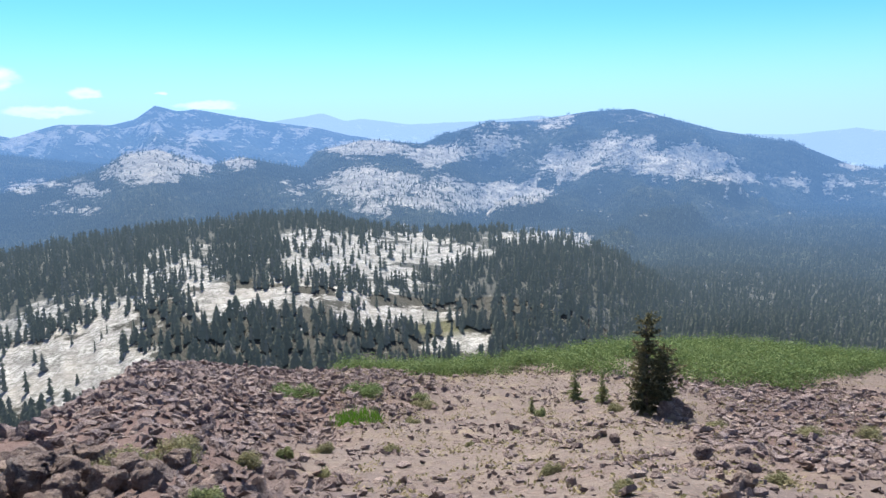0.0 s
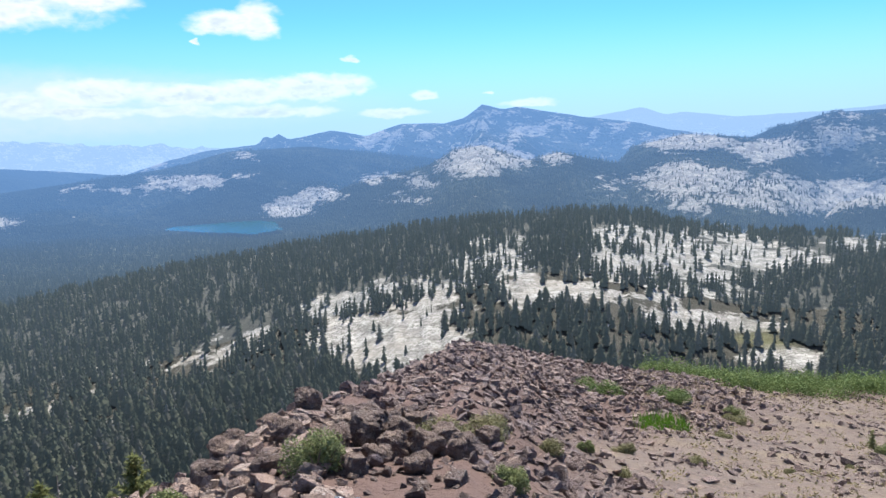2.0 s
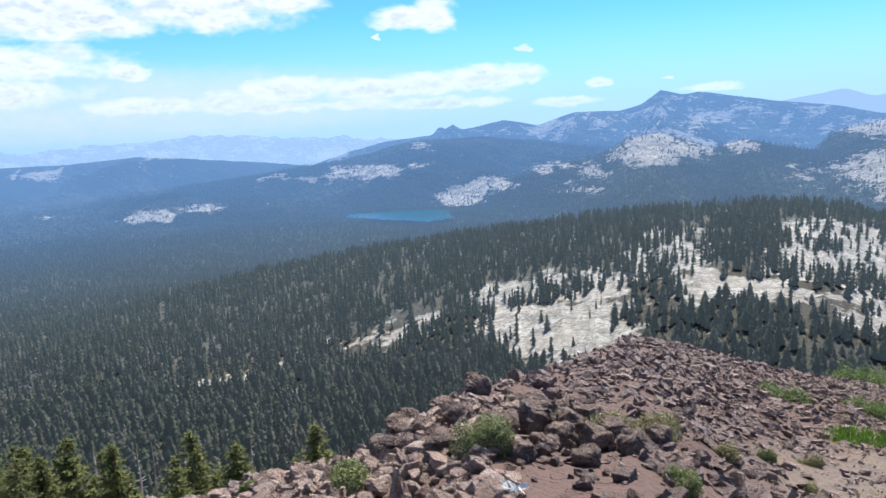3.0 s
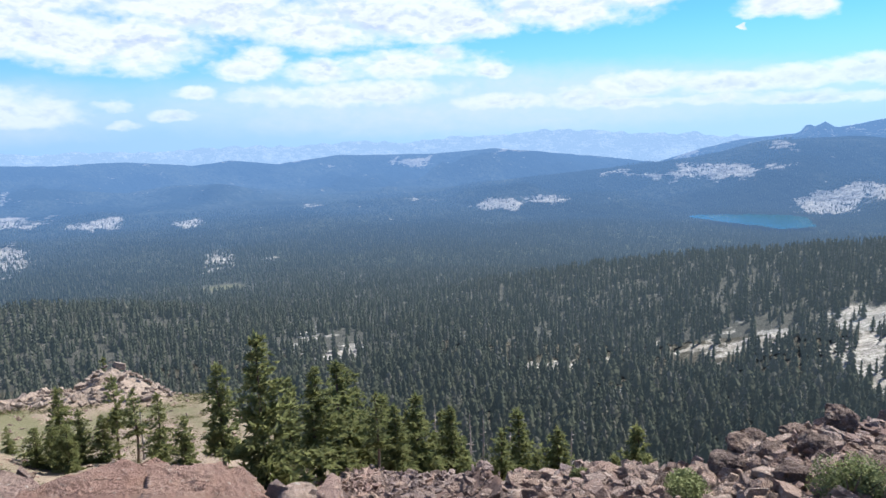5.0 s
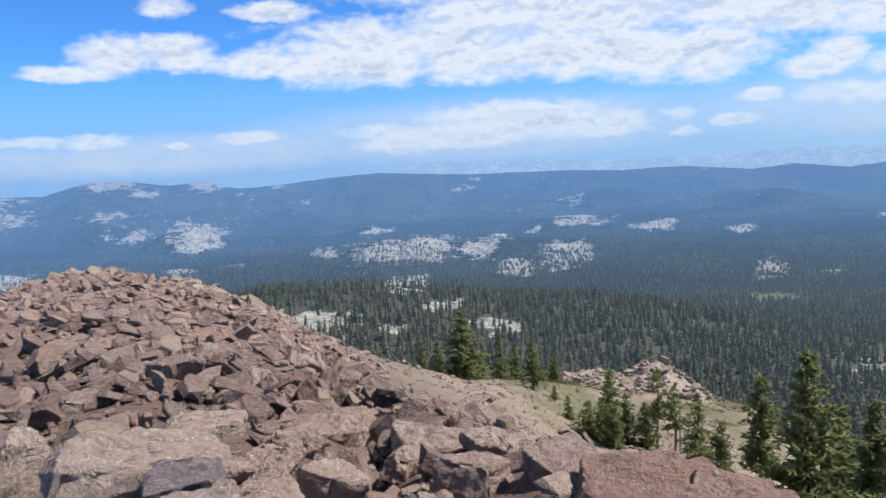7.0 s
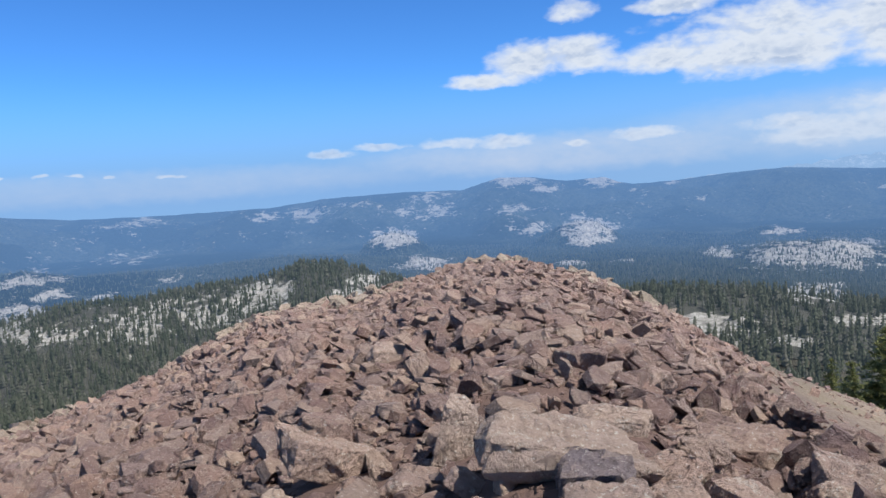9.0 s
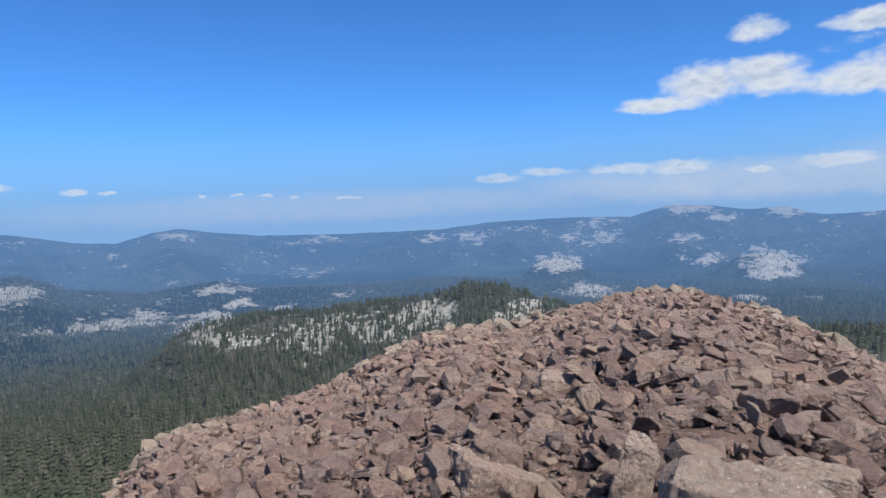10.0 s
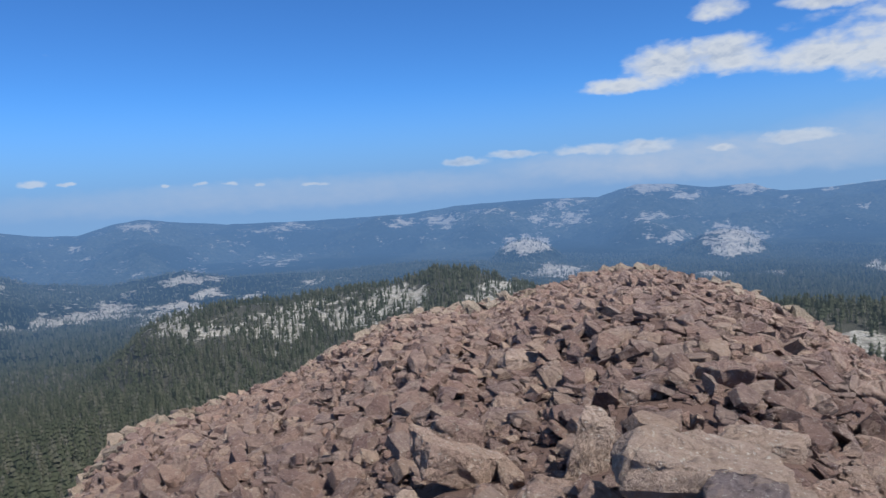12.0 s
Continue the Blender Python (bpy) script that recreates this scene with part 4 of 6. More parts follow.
def make_ground():
    near = np.concatenate([np.arange(-36.0, 196.0, 0.3), np.arange(196.0, 324.0, 4.0)])
    az = (near + 100.0) % 360.0 - 100.0
    radii = np.concatenate([[0.01, 0.6, 1.2], np.geomspace(2.0, 60.0, 75), np.geomspace(62.0, 700.0, 70)[0:], np.geomspace(710.0, 4930.0, 120)])
    A, Rr = np.meshgrid(az, radii, indexing="ij")
    z, lead = land(A, Rr)
    gran = granite_amount(A, Rr, z)
    names = list(RIDGES)
    for k, name in enumerate(names):
        if name in PALE_FAR:
            gran = np.where(lead == k, np.maximum(gran, PALE_FAR[name]), gran)
    gran = np.where(lake_shape(A, Rr) > -0.3, 0, gran)
    x, y = -np.sin(np.radians(A)) * Rr, np.cos(np.radians(A)) * Rr
    n, m = A.shape
    verts = np.concatenate([np.stack([x, y, z], -1).reshape(-1, 3), [[0, 0, -EYE]]])
    idx = np.arange(n * m).reshape(n, m)
    a, b = idx, np.roll(idx, -1, axis=0)
    quads = np.stack([a[:, :-1], a[:, 1:], b[:, 1:], b[:, :-1]], -1).reshape(-1, 4)[:, ::-1]
    mesh = mesh_from("ground", verts, quads, ground_mat, smooth=True)
    for mat in hazed_mats:
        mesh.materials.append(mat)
    # land past 600 m takes materials with haze painted in as emission
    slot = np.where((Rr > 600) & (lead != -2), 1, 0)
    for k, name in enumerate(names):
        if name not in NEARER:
            slot = np.where((lead == k) & (Rr > 1350), 3 if name in HAZIEST else 2, slot)
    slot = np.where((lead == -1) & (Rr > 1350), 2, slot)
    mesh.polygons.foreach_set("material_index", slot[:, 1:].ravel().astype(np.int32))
    edge = table(RIM, A, 1)
    summit = smoothstep(1.35, 1.05, Rr / edge) * (lead == -2)
    summit = np.maximum(summit, (Rr < 160) * smoothstep(170, 90, Rr))
    rub = rubble_amount(A, Rr)
    turf = smoothstep(14, 40, Rr) * smoothstep(60, 75, A) * smoothstep(118, 106, A)
    dip = np.degrees(np.arctan2(z, Rr))
    meadow = np.exp(-(((A - 0.5) / 2.4) ** 2 + ((dip + 15.9) / 0.5) ** 2) ** 2) + np.exp(-(((A - 83.1) / 1.7) ** 2 + ((dip + 11.2) / 0.25) ** 2) ** 2)
    meadow = np.maximum(meadow, 0.85 * smoothstep(50, 66, Rr + 22 * fbm(x / 9.0, y / 9.0, 3, 81)) * smoothstep(100, 92, Rr) * smoothstep(78, 88, A) * smoothstep(108, 101, A) * smoothstep(-0.15, 0.15, fbm(x / 7.0, y / 7.0, 3, 82)))
    for key, data in (("meadow", meadow), ("granite", gran), ("summit", summit), ("rubble", rub), ("turf", turf)):
        layer = mesh.attributes.new(key, "FLOAT", "POINT")
        layer.data.foreach_set("value", np.concatenate([np.asarray(data, np.float32).ravel(), [0.0]]))
    ob = new("ground", mesh)
    ob.location.z = EYE
    tagged(ob, "stony mountain summit falling to granite and forest, far ranges beyond", "ground", kind="structure")
    return ob


def rubble_amount(az, r):
    """Where loose lava covers the summit: the rubble mound, the knoll and the stripes on the slope."""
    x, y = -np.sin(np.radians(az)) * r, np.cos(np.radians(az)) * r
    ragged = 0.5 * fbm(x / 6.0, y / 6.0, 4, 77)
    edge = table(RIM, az, 1)
    mound = smoothstep(109, 121, az + 12 * ragged - 6 * smoothstep(11, 22, r)) * smoothstep(1.12, 0.98, r / edge)
    brow = smoothstep(70, 84, az + 8 * ragged) * smoothstep(1.45, 0.95, r / brow_reach(az) + 0.5 * ragged)
    mound = np.maximum(mound, brow)
    knoll = smoothstep(3, 14, az - 6 + 9 * smoothstep(14, 26, r) + 12 * ragged) * smoothstep(1.1, 1.0, r / edge) * smoothstep(80, 68, az)
    stripe = smoothstep(-18, -24, az + 14 * ragged) * smoothstep(12, 18, r) * smoothstep(48, 38, r)
    lower = smoothstep(0.1, 0.45, ragged) * smoothstep(24, 16, r) * smoothstep(46, 30, az + 20 * ragged) * 0.8
    cover = np.clip(np.maximum(np.maximum(mound, knoll), np.maximum(stripe, lower)), 0, 1)
    near = smoothstep(3.4, 1.2, r + 1.5 * ragged)
    return cover * (1 - near) + near * np.clip(0.45 + 0.8 * fbm(x / 1.2, y / 1.2, 3, 78), 0, 1)


ground = make_ground()

# ---- forest ----
def conifer_cone(layers, sides, seed, slim=0.17):
    """A spire 1 m high, a narrow core within spreading tiers of boughs: corners and triangles."""
    rng = np.random.default_rng(seed)
    verts, tris = [], []

    def tier(low, high, wide, count, ragged):
        base, turn = len(verts), rng.uniform(0, 6.28)
        for j in range(count):
            a = turn + 6.2832 * j / count
            w = wide * rng.uniform(1 - ragged, 1 + ragged)
            verts.append((math.cos(a) * w, math.sin(a) * w, low + rng.uniform(-0.025, 0.025)))
        verts.append((rng.uniform(-0.01, 0.01), rng.uniform(-0.01, 0.01), high))
        for j in range(count):
            tris.append((base + j, base + (j + 1) % count, base + count))

    tier(0.03, 1.0, slim * (0.62 if layers else 0.95), 3 if layers else sides, 0.15)
    for k in range(layers):
        low = 0.10 + 0.84 * k / layers
        wide = slim * (1.0 - low) ** 0.62 * rng.uniform(0.85, 1.2) + 0.015
        tier(low, min(0.99, low + max(1.35 * wide, 0.7 / layers)), wide, sides, 0.35)
    return np.array(verts), np.array(tris)


def scatter(count, az0, az1, r0, r1, seed):
    """Places spread evenly over a ring sector."""
    rng = np.random.default_rng(seed)
    az = rng.uniform(az0, az1, count)
    r = np.sqrt(rng.uniform(r0 ** 2, r1 ** 2, count))
    return az, r, rng


def grow(name, shapes, az, r, z, height, rng, material, label, category="forest"):
    """Joins one spire a place into one mesh."""
    pick = rng.integers(0, len(shapes), len(az))
    all_v, all_f, tones, base = [], [], [], 0
    x, y = -np.sin(np.radians(az)) * r, np.cos(np.radians(az)) * r
    for k, (v, f) in enumerate(shapes):
        sel = np.nonzero(pick == k)[0]
        if not len(sel):
            continue
        turn = rng.uniform(0, 6.2832, len(sel))
        wide = rng.uniform(0.8, 1.3, len(sel)) * height[sel]
        c, s = np.cos(turn)[:, None] * wide[:, None], np.sin(turn)[:, None] * wide[:, None]
        vx = v[None, :, 0] * c - v[None, :, 1] * s + x[sel][:, None]
        vy = v[None, :, 0] * s + v[None, :, 1] * c + y[sel][:, None]
        vz = v[None, :, 2] * height[sel][:, None] + z[sel][:, None]
        all_v.append(np.stack([vx, vy, vz], -1).reshape(-1, 3))
        tones.append(np.repeat(rng.uniform(0, 1, len(sel)) ** 1.4, len(v)))
        all_f.append((f[None] + (np.arange(len(sel)) * len(v))[:, None, None]).reshape(-1, 3) + base)
        base += len(sel) * len(v)
    mesh = mesh_from(name, np.concatenate(all_v), np.concatenate(all_f), material)
    layer = mesh.attributes.new("tone", "FLOAT", "POINT")
    layer.data.foreach_set("value", np.concatenate(tones).astype(np.float32))
    ob = new(name, mesh)
    ob.location.z = EYE
    return tagged(ob, label, category, kind="stuff")


def wooded(az, r, z, rng, bare=0.1):
    """Keeps the places where trees stand: few on bare granite, none on the summit or the water."""
    gran = granite_amount(az, r, z)
    x, y = -np.sin(np.radians(az)) * r, np.cos(np.radians(az)) * r
    gran = gran + 0.95 * fbm(x / 55.0, y / 55.0, 4, 91) * (gran > 0.12)
    bare = np.where(az > 128, max(bare, 0.6), bare)
    chance = 1.0 - (1.0 - bare) * smoothstep(0.36, 0.6, gran)
    chance = chance * (0.9 + 0.45 * fbm(x / 120.0, y / 120.0, 3, 93))
    chance = chance * (1.0 + 1.2 * fbm(x / 22.0, y / 22.0, 3, 95))
    keep = rng.uniform(0, 1, len(az)) < chance
    edge = table(RIM, az, 1)
    keep &= (r > edge + 60) | ((z < -45) & (r > edge + 25))
    # open granite below the knoll carries few trees
    keep &= (rng.uniform(0, 1, len(az)) < 0.3) | (az < -4) | (az > 30) | (r > 560)
    keep &= lake_shape(az, r) < -0.15
    # grown singly further down the file
    keep &= (r > 150) | (az < 22) | (az > 113)
    # thinner where the summit itself hides the woods
    keep &= (np.degrees(np.arctan2(z + 14.0, r)) > -table(RIM, az, 2) - 0.4) | (rng.uniform(0, 1, len(az)) < 0.06)
    # the meadow far down in the woods
    keep &= ((az - 83.1) / 1.9) ** 2 + ((np.degrees(np.arctan2(z, r)) + 11.2) / 0.28) ** 2 > 1
    return keep


def forest_ring(name, count, r0, r1, shapes, tall, seed, label, material, bare=0.1):
    az, r, rng = scatter(int(count * 1.3), -38, 196, r0 * 0.88, r1 * 1.12, seed)
    z, lead = land(az, r)
    keep = wooded(az, r, z, rng, bare)
    x, y = -np.sin(np.radians(az)) * r, np.cos(np.radians(az)) * r
    wave = r + 0.16 * r * fbm(x / 170.0, y / 170.0, 4, 97)
    keep &= (wave >= r0) & (wave < r1)
    # the outer ranges are woods by their surface alone
    outer = [k for k, key in enumerate(RIDGES) if key in OUTER]
    keep &= ~np.isin(lead, outer) & ((lead >= 0) | (r < 2700))
    az, r, z = az[keep], r[keep], z[keep]
    height = tall * (0.5 + 0.85 * rng.uniform(0, 1, len(az)) ** 1.4)
    return grow(name, shapes, az, r, z - 0.3, height, rng, material, label)


near_spires = [conifer_cone(6, 6, 100 + k, 0.14 + 0.02 * k) for k in range(5)]
mid_spires = [conifer_cone(4, 5, 120 + k, 0.13 + 0.018 * k) for k in range(4)]
low_spires = [conifer_cone(2, 5, 130 + k, 0.15 + 0.018 * k) for k in range(4)]
far_spires = [conifer_cone(0, 4, 140 + k, 0.17 + 0.03 * k) for k in range(3)]
# every ring, the nearest included, glows with haze painted into its needles
forest_ring("near_forest", 38000, 60, 500, near_spires, 13.0, 11, "dense dark green conifer forest on the lower slopes", hazed_needles, 0.06)
forest_ring("middle_forest", 46000, 500, 900, mid_spires, 13.0, 12, "dark conifer forest with gaps of pale granite", hazed_needles, 0.12)
forest_ring("valley_forest", 70000, 900, 1350, low_spires, 12.0, 15, "dark conifer forest on the valley floor", hazed_needles, 0.4)
forest_ring("hill_forest", 100000, 1350, 1950, far_spires, 10.5, 13, "distant green conifer forest, blued by painted haze", hazed_needles, 0.36)
forest_ring("far_forest", 130000, 1950, 2950, far_spires, 8.5, 14, "far forest over the hills, blued by painted haze", hazed_needles, 0.34)

# ---- lake ----
def make_lake():
    bm = bmesh.new()
    ring = []
    for k in range(90):
        a = 6.2832 * k / 90
        reach = 1.0
        for step in range(60):
            reach = 1.5 * (60 - step) / 60
            az = 41.8 + math.cos(a) * 4.6 * reach
            r = 2010 + 12 * (az - 41.8) + math.sin(a) * 170 * reach
            if float(lake_shape(np.array([az]), np.array([r]))[0]) > -0.02:
                break
        ring.append(bm.verts.new(bearing(az, r, LAKE_LEVEL + EYE)))
    bm.faces.new(ring)
    bmesh.ops.triangulate(bm, faces=bm.faces[:])
    bmesh.ops.recalc_face_normals(bm, faces=bm.faces[:])
    return tagged(part("lake", bm, water_mat), "blue mountain lake among dark forest", "lake", kind="structure")


make_lake()

# ---- loose lava ----
def stone_shape(seed, flat=0.55, points=13):
    """An angular block about 1 m across: corners and triangles of a hull."""
    rng = random.Random(seed)
    bm = bmesh.new()
    # a slab's eight corners, each pushed about, and a few knocked-off edges
    for a in (-1, 1):
        for b in (-1, 1):
            for c in (-1, 1):
                bm.verts.new((0.5 * a * rng.uniform(0.5, 1.0), 0.38 * b * rng.uniform(0.4, 1.0), 0.5 * flat * c * rng.uniform(0.35, 1.0)))
    for _ in range(points - 8):
        a = rng.uniform(0, 6.2832)
        bm.verts.new((0.5 * math.cos(a) * rng.uniform(0.8, 1.05), 0.4 * math.sin(a) * rng.uniform(0.8, 1.05), 0.5 * flat * rng.uniform(-0.8, 0.8)))
    hull = bmesh.ops.convex_hull(bm, input=bm.verts[:])
    bmesh.ops.delete(bm, geom=[g for g in hull["geom_interior"] if isinstance(g, bmesh.types.BMVert)], context="VERTS")
    bmesh.ops.triangulate(bm, faces=bm.faces[:])
    bmesh.ops.recalc_face_normals(bm, faces=bm.faces[:])
    bm.verts.ensure_lookup_table()
    verts = np.array([v.co[:] for v in bm.verts])
    tris = np.array([[v.index for v in f.verts] for f in bm.faces])
    bm.free()
    return verts, tris


def shard_shape(seed, flat):
    """A thin broken flake: corners and triangles of a hull."""
    rng = random.Random(seed)
    bm = bmesh.new()
    wide = rng.uniform(0.4, 0.8)
    for _ in range(9):
        a, d = rng.uniform(0, 6.2832), rng.uniform(0.75, 1.1)
        bm.verts.new((0.6 * d * math.cos(a), 0.6 * wide * d * math.sin(a), flat * rng.choice((-0.5, 0.5)) * rng.uniform(0.5, 1.0)))
    hull = bmesh.ops.convex_hull(bm, input=bm.verts[:])
    bmesh.ops.delete(bm, geom=[g for g in hull["geom_interior"] if isinstance(g, bmesh.types.BMVert)], context="VERTS")
    bmesh.ops.triangulate(bm, faces=bm.faces[:])
    bmesh.ops.recalc_face_normals(bm, faces=bm.faces[:])
    bm.verts.index_update()
    verts = np.array([v.co[:] for v in bm.verts])
    tris = np.array([[v.index for v in f.verts] for f in bm.faces])
    bm.free()
    return verts, tris


def plate_shape(seed, flat):
    """A broken plate: an uneven outline of five to seven corners, split flat above and below: corners and triangles of a hull."""
    rng = random.Random(seed)
    bm = bmesh.new()
    n = rng.choice((4, 5, 5, 6, 7))
    wide, turn = rng.uniform(0.42, 0.9), rng.uniform(0, 6.2832)
    tip = (rng.uniform(-0.35, 0.35), rng.uniform(-0.35, 0.35))
    slide = (rng.uniform(-0.12, 0.12), rng.uniform(-0.12, 0.12))
    for k in range(n):
        a = turn + 6.2832 * (k + rng.uniform(-0.3, 0.3)) / n
        d = rng.uniform(0.38, 0.6)
        x, y = d * math.cos(a), d * wide * math.sin(a)
        inset = rng.uniform(0.72, 1.0)
        bm.verts.new((x, y, -0.5 * flat * rng.uniform(0.85, 1.0)))
        bm.verts.new((x * inset + slide[0], y * inset + slide[1], flat * (0.5 + tip[0] * x + tip[1] * y)))
    hull = bmesh.ops.convex_hull(bm, input=bm.verts[:])
    bmesh.ops.delete(bm, geom=[g for g in hull["geom_interior"] if isinstance(g, bmesh.types.BMVert)], context="VERTS")
    bmesh.ops.triangulate(bm, faces=bm.faces[:])
    bmesh.ops.recalc_face_normals(bm, faces=bm.faces[:])
    bm.verts.index_update()
    verts = np.array([v.co[:] for v in bm.verts])
    tris = np.array([[v.index for v in f.verts] for f in bm.faces])
    bm.free()
    return verts, tris


STONES = ([stone_shape(500 + k, 0.2 + 0.07 * (k % 6), 11) for k in range(5)] + [shard_shape(540 + k, 0.2 + 0.06 * (k % 5)) for k in range(5)]
          + [plate_shape(560 + k, 0.11 + 0.055 * (k % 6)) for k in range(20)])


def tumble(rng, n, tilt):
    """Turns of n stones: any way round, leaning by about tilt radians, more of them dipping to one side as they slid."""
    yaw = rng.uniform(0, 6.2832, n)
    lean, way = rng.normal(0, tilt, n), rng.uniform(0, 6.2832, n)
    slid = rng.uniform(-0.65, 0.1, n)
    out = np.empty((n, 3, 3))
    for k in range(n):
        m = Matrix.Rotation(lean[k], 3, Vector((math.cos(way[k]), math.sin(way[k]), 0))) @ Matrix.Rotation(yaw[k], 3, "Z")
        out[k] = Matrix.Rotation(slid[k], 3, "X") @ m
    return out


def heap(name, az, r, size, rng, material, label, lift=0.17, tilt=0.7):
    """Joins stones at those places into one mesh."""
    x, y = -np.sin(np.radians(az)) * r, np.cos(np.radians(az)) * r
    z = ground_z(x, y) + EYE + lift * size
    turn = tumble(rng, len(az), tilt)
    pick = rng.integers(0, len(STONES), len(az))
    all_v, all_f, base = [], [], 0
    for k, (v, f) in enumerate(STONES):
        sel = np.nonzero(pick == k)[0]
        if not len(sel):
            continue
        p = np.einsum("nij,vj->nvi", turn[sel], v) * size[sel][:, None, None]
        p += np.stack([x[sel], y[sel], z[sel]], -1)[:, None, :]
        all_v.append(p.reshape(-1, 3))
        all_f.append((f[None] + (np.arange(len(sel)) * len(v))[:, None, None]).reshape(-1, 3) + base)
        base += len(sel) * len(v)
    ob = new(name, mesh_from(name, np.concatenate(all_v), np.concatenate(all_f), material))
    return tagged(ob, label, "rubble", kind="stuff")


def sizes(rng, n, typical, spread=0.45, top=3.0):
    return typical * np.clip(np.exp(rng.normal(0, spread, n)), 0.35, top)


def dip_place(az, dip, far=110.0):
    """The place on the summit's slopes at that bearing whose ground lies so many degrees under the eye."""
    r = np.geomspace(2.2, far, 500)
    el = np.degrees(np.arctan2(summit_height(np.full(500, float(az)), r), r))
    hit = np.nonzero(el >= -dip)[0]
    reach = float(r[hit[0]]) if len(hit) else far * 0.5
    return spot(az, reach)


def spot(az, r):
    """A place on the ground."""
    x, y = -math.sin(radians(az)) * r, math.cos(radians(az)) * r
    return Vector((x, y, float(ground_z(x, y)) + EYE))


# great blocks of the brow and the mound: bearing, distance, length width height, turn, leans, seed
BLOCKS = [
    (123.8, 6.5, (0.56, 0.45, 0.4), 10, (14, 6), 906), (122.2, 5.1, (0.72, 0.5, 0.5), -15, (6, 8), 917), (110.0, 5.1, (0.74, 0.5, 0.5), 20, (8, 14), 905), (103.4, 5.0, (0.52, 0.55, 0.46), 25, (20, -6), 904),
    (129.9, 6.4, (0.76, 0.42, 0.3), 5, (10, 3), 914), (151.2, 7.7, (0.7, 0.45, 0.4), 12, (10, 16), 919), (115.4, 5.8, (0.5, 0.4, 0.34), 40, (10, -6), 915), (132.4, 4.45, (0.66, 0.4, 0.22), 10, (12, 0), 916),
    (107.5, 6.1, (0.95, 0.55, 0.34), -8, (6, 3), 909), (87.6, 4.2, (0.5, 0.42, 0.2), 15, (6, 8), 903),
]
BLOCKS += [
    (90.4, 4.3, (0.8, 0.6, 0.24), -10, (6, 4), 902), (119.6, 8.6, (1.3, 0.7, 0.55), 8, (12, 4), 908), (112.4, 6.5, (1.0, 0.6, 0.44), -6, (12, 5), 920), (117.5, 13.5, (0.85, 0.6, 0.6), 20, (8, 8), 913),
    (121.0, 14.0, (0.9, 0.7, 0.55), 0, (6, -8), 918), (126.8, 5.4, (0.66, 0.5, 0.36), 30, (9, -5), 921), (145.3, 13.1, (0.9, 0.5, 0.4), 10, (10, 8), 922), (139.0, 5.2, (0.5, 0.4, 0.3), 60, (12, -10), 923),
    (127.6, 4.6, (0.55, 0.45, 0.34), 30, (8, -12), 924), (117.0, 4.7, (0.55, 0.42, 0.32), -30, (10, 6), 925),
]
BLOCKS += [
    (146.5, 5.9, (0.55, 0.42, 0.28), 70, (10, 8), 926), (157.0, 6.2, (0.65, 0.45, 0.26), 30, (16, -8), 927), (164.0, 6.2, (0.6, 0.5, 0.26), 40, (10, 8), 928), (171.0, 6.6, (0.55, 0.4, 0.24), 10, (12, -6), 929),
    (138.0, 8.4, (0.6, 0.45, 0.24), 15, (8, 6), 943), (131.5, 9.4, (0.8, 0.5, 0.36), -20, (12, 6), 931), (126.0, 9.6, (0.75, 0.5, 0.4), 35, (8, -14), 932), (147.0, 10.0, (0.7, 0.5, 0.34), -10, (14, 9), 933),
    (98.6, 3.6, (0.5, 0.4, 0.26), 30, (8, 6), 934), (105.0, 4.1, (0.5, 0.4, 0.3), -20, (10, -8), 935),
]
BLOCKS += [
    (112.6, 4.3, (0.55, 0.42, 0.32), 10, (6, 10), 936),
]
SLABS = [(97.0, 4.45, 0.95), (135.2, 5.2, 1.35), (133.2, 4.85, 0.58), (142.5, 6.2, 0.36), (151.9, 6.75, 0.95)]


def clear_of_blocks(az, r):
    """Where no great block lies, nor loose stones would hide one."""
    free = np.ones(len(az), bool)
    for a, d, w in SLABS + [(b[0], b[1], b[2][0]) for b in BLOCKS]:
        free &= ~((np.abs(az - a) < np.degrees(0.42 * w / d)) & (r > d - 0.75 * w) & (r < d + 0.3 * w))
    return free


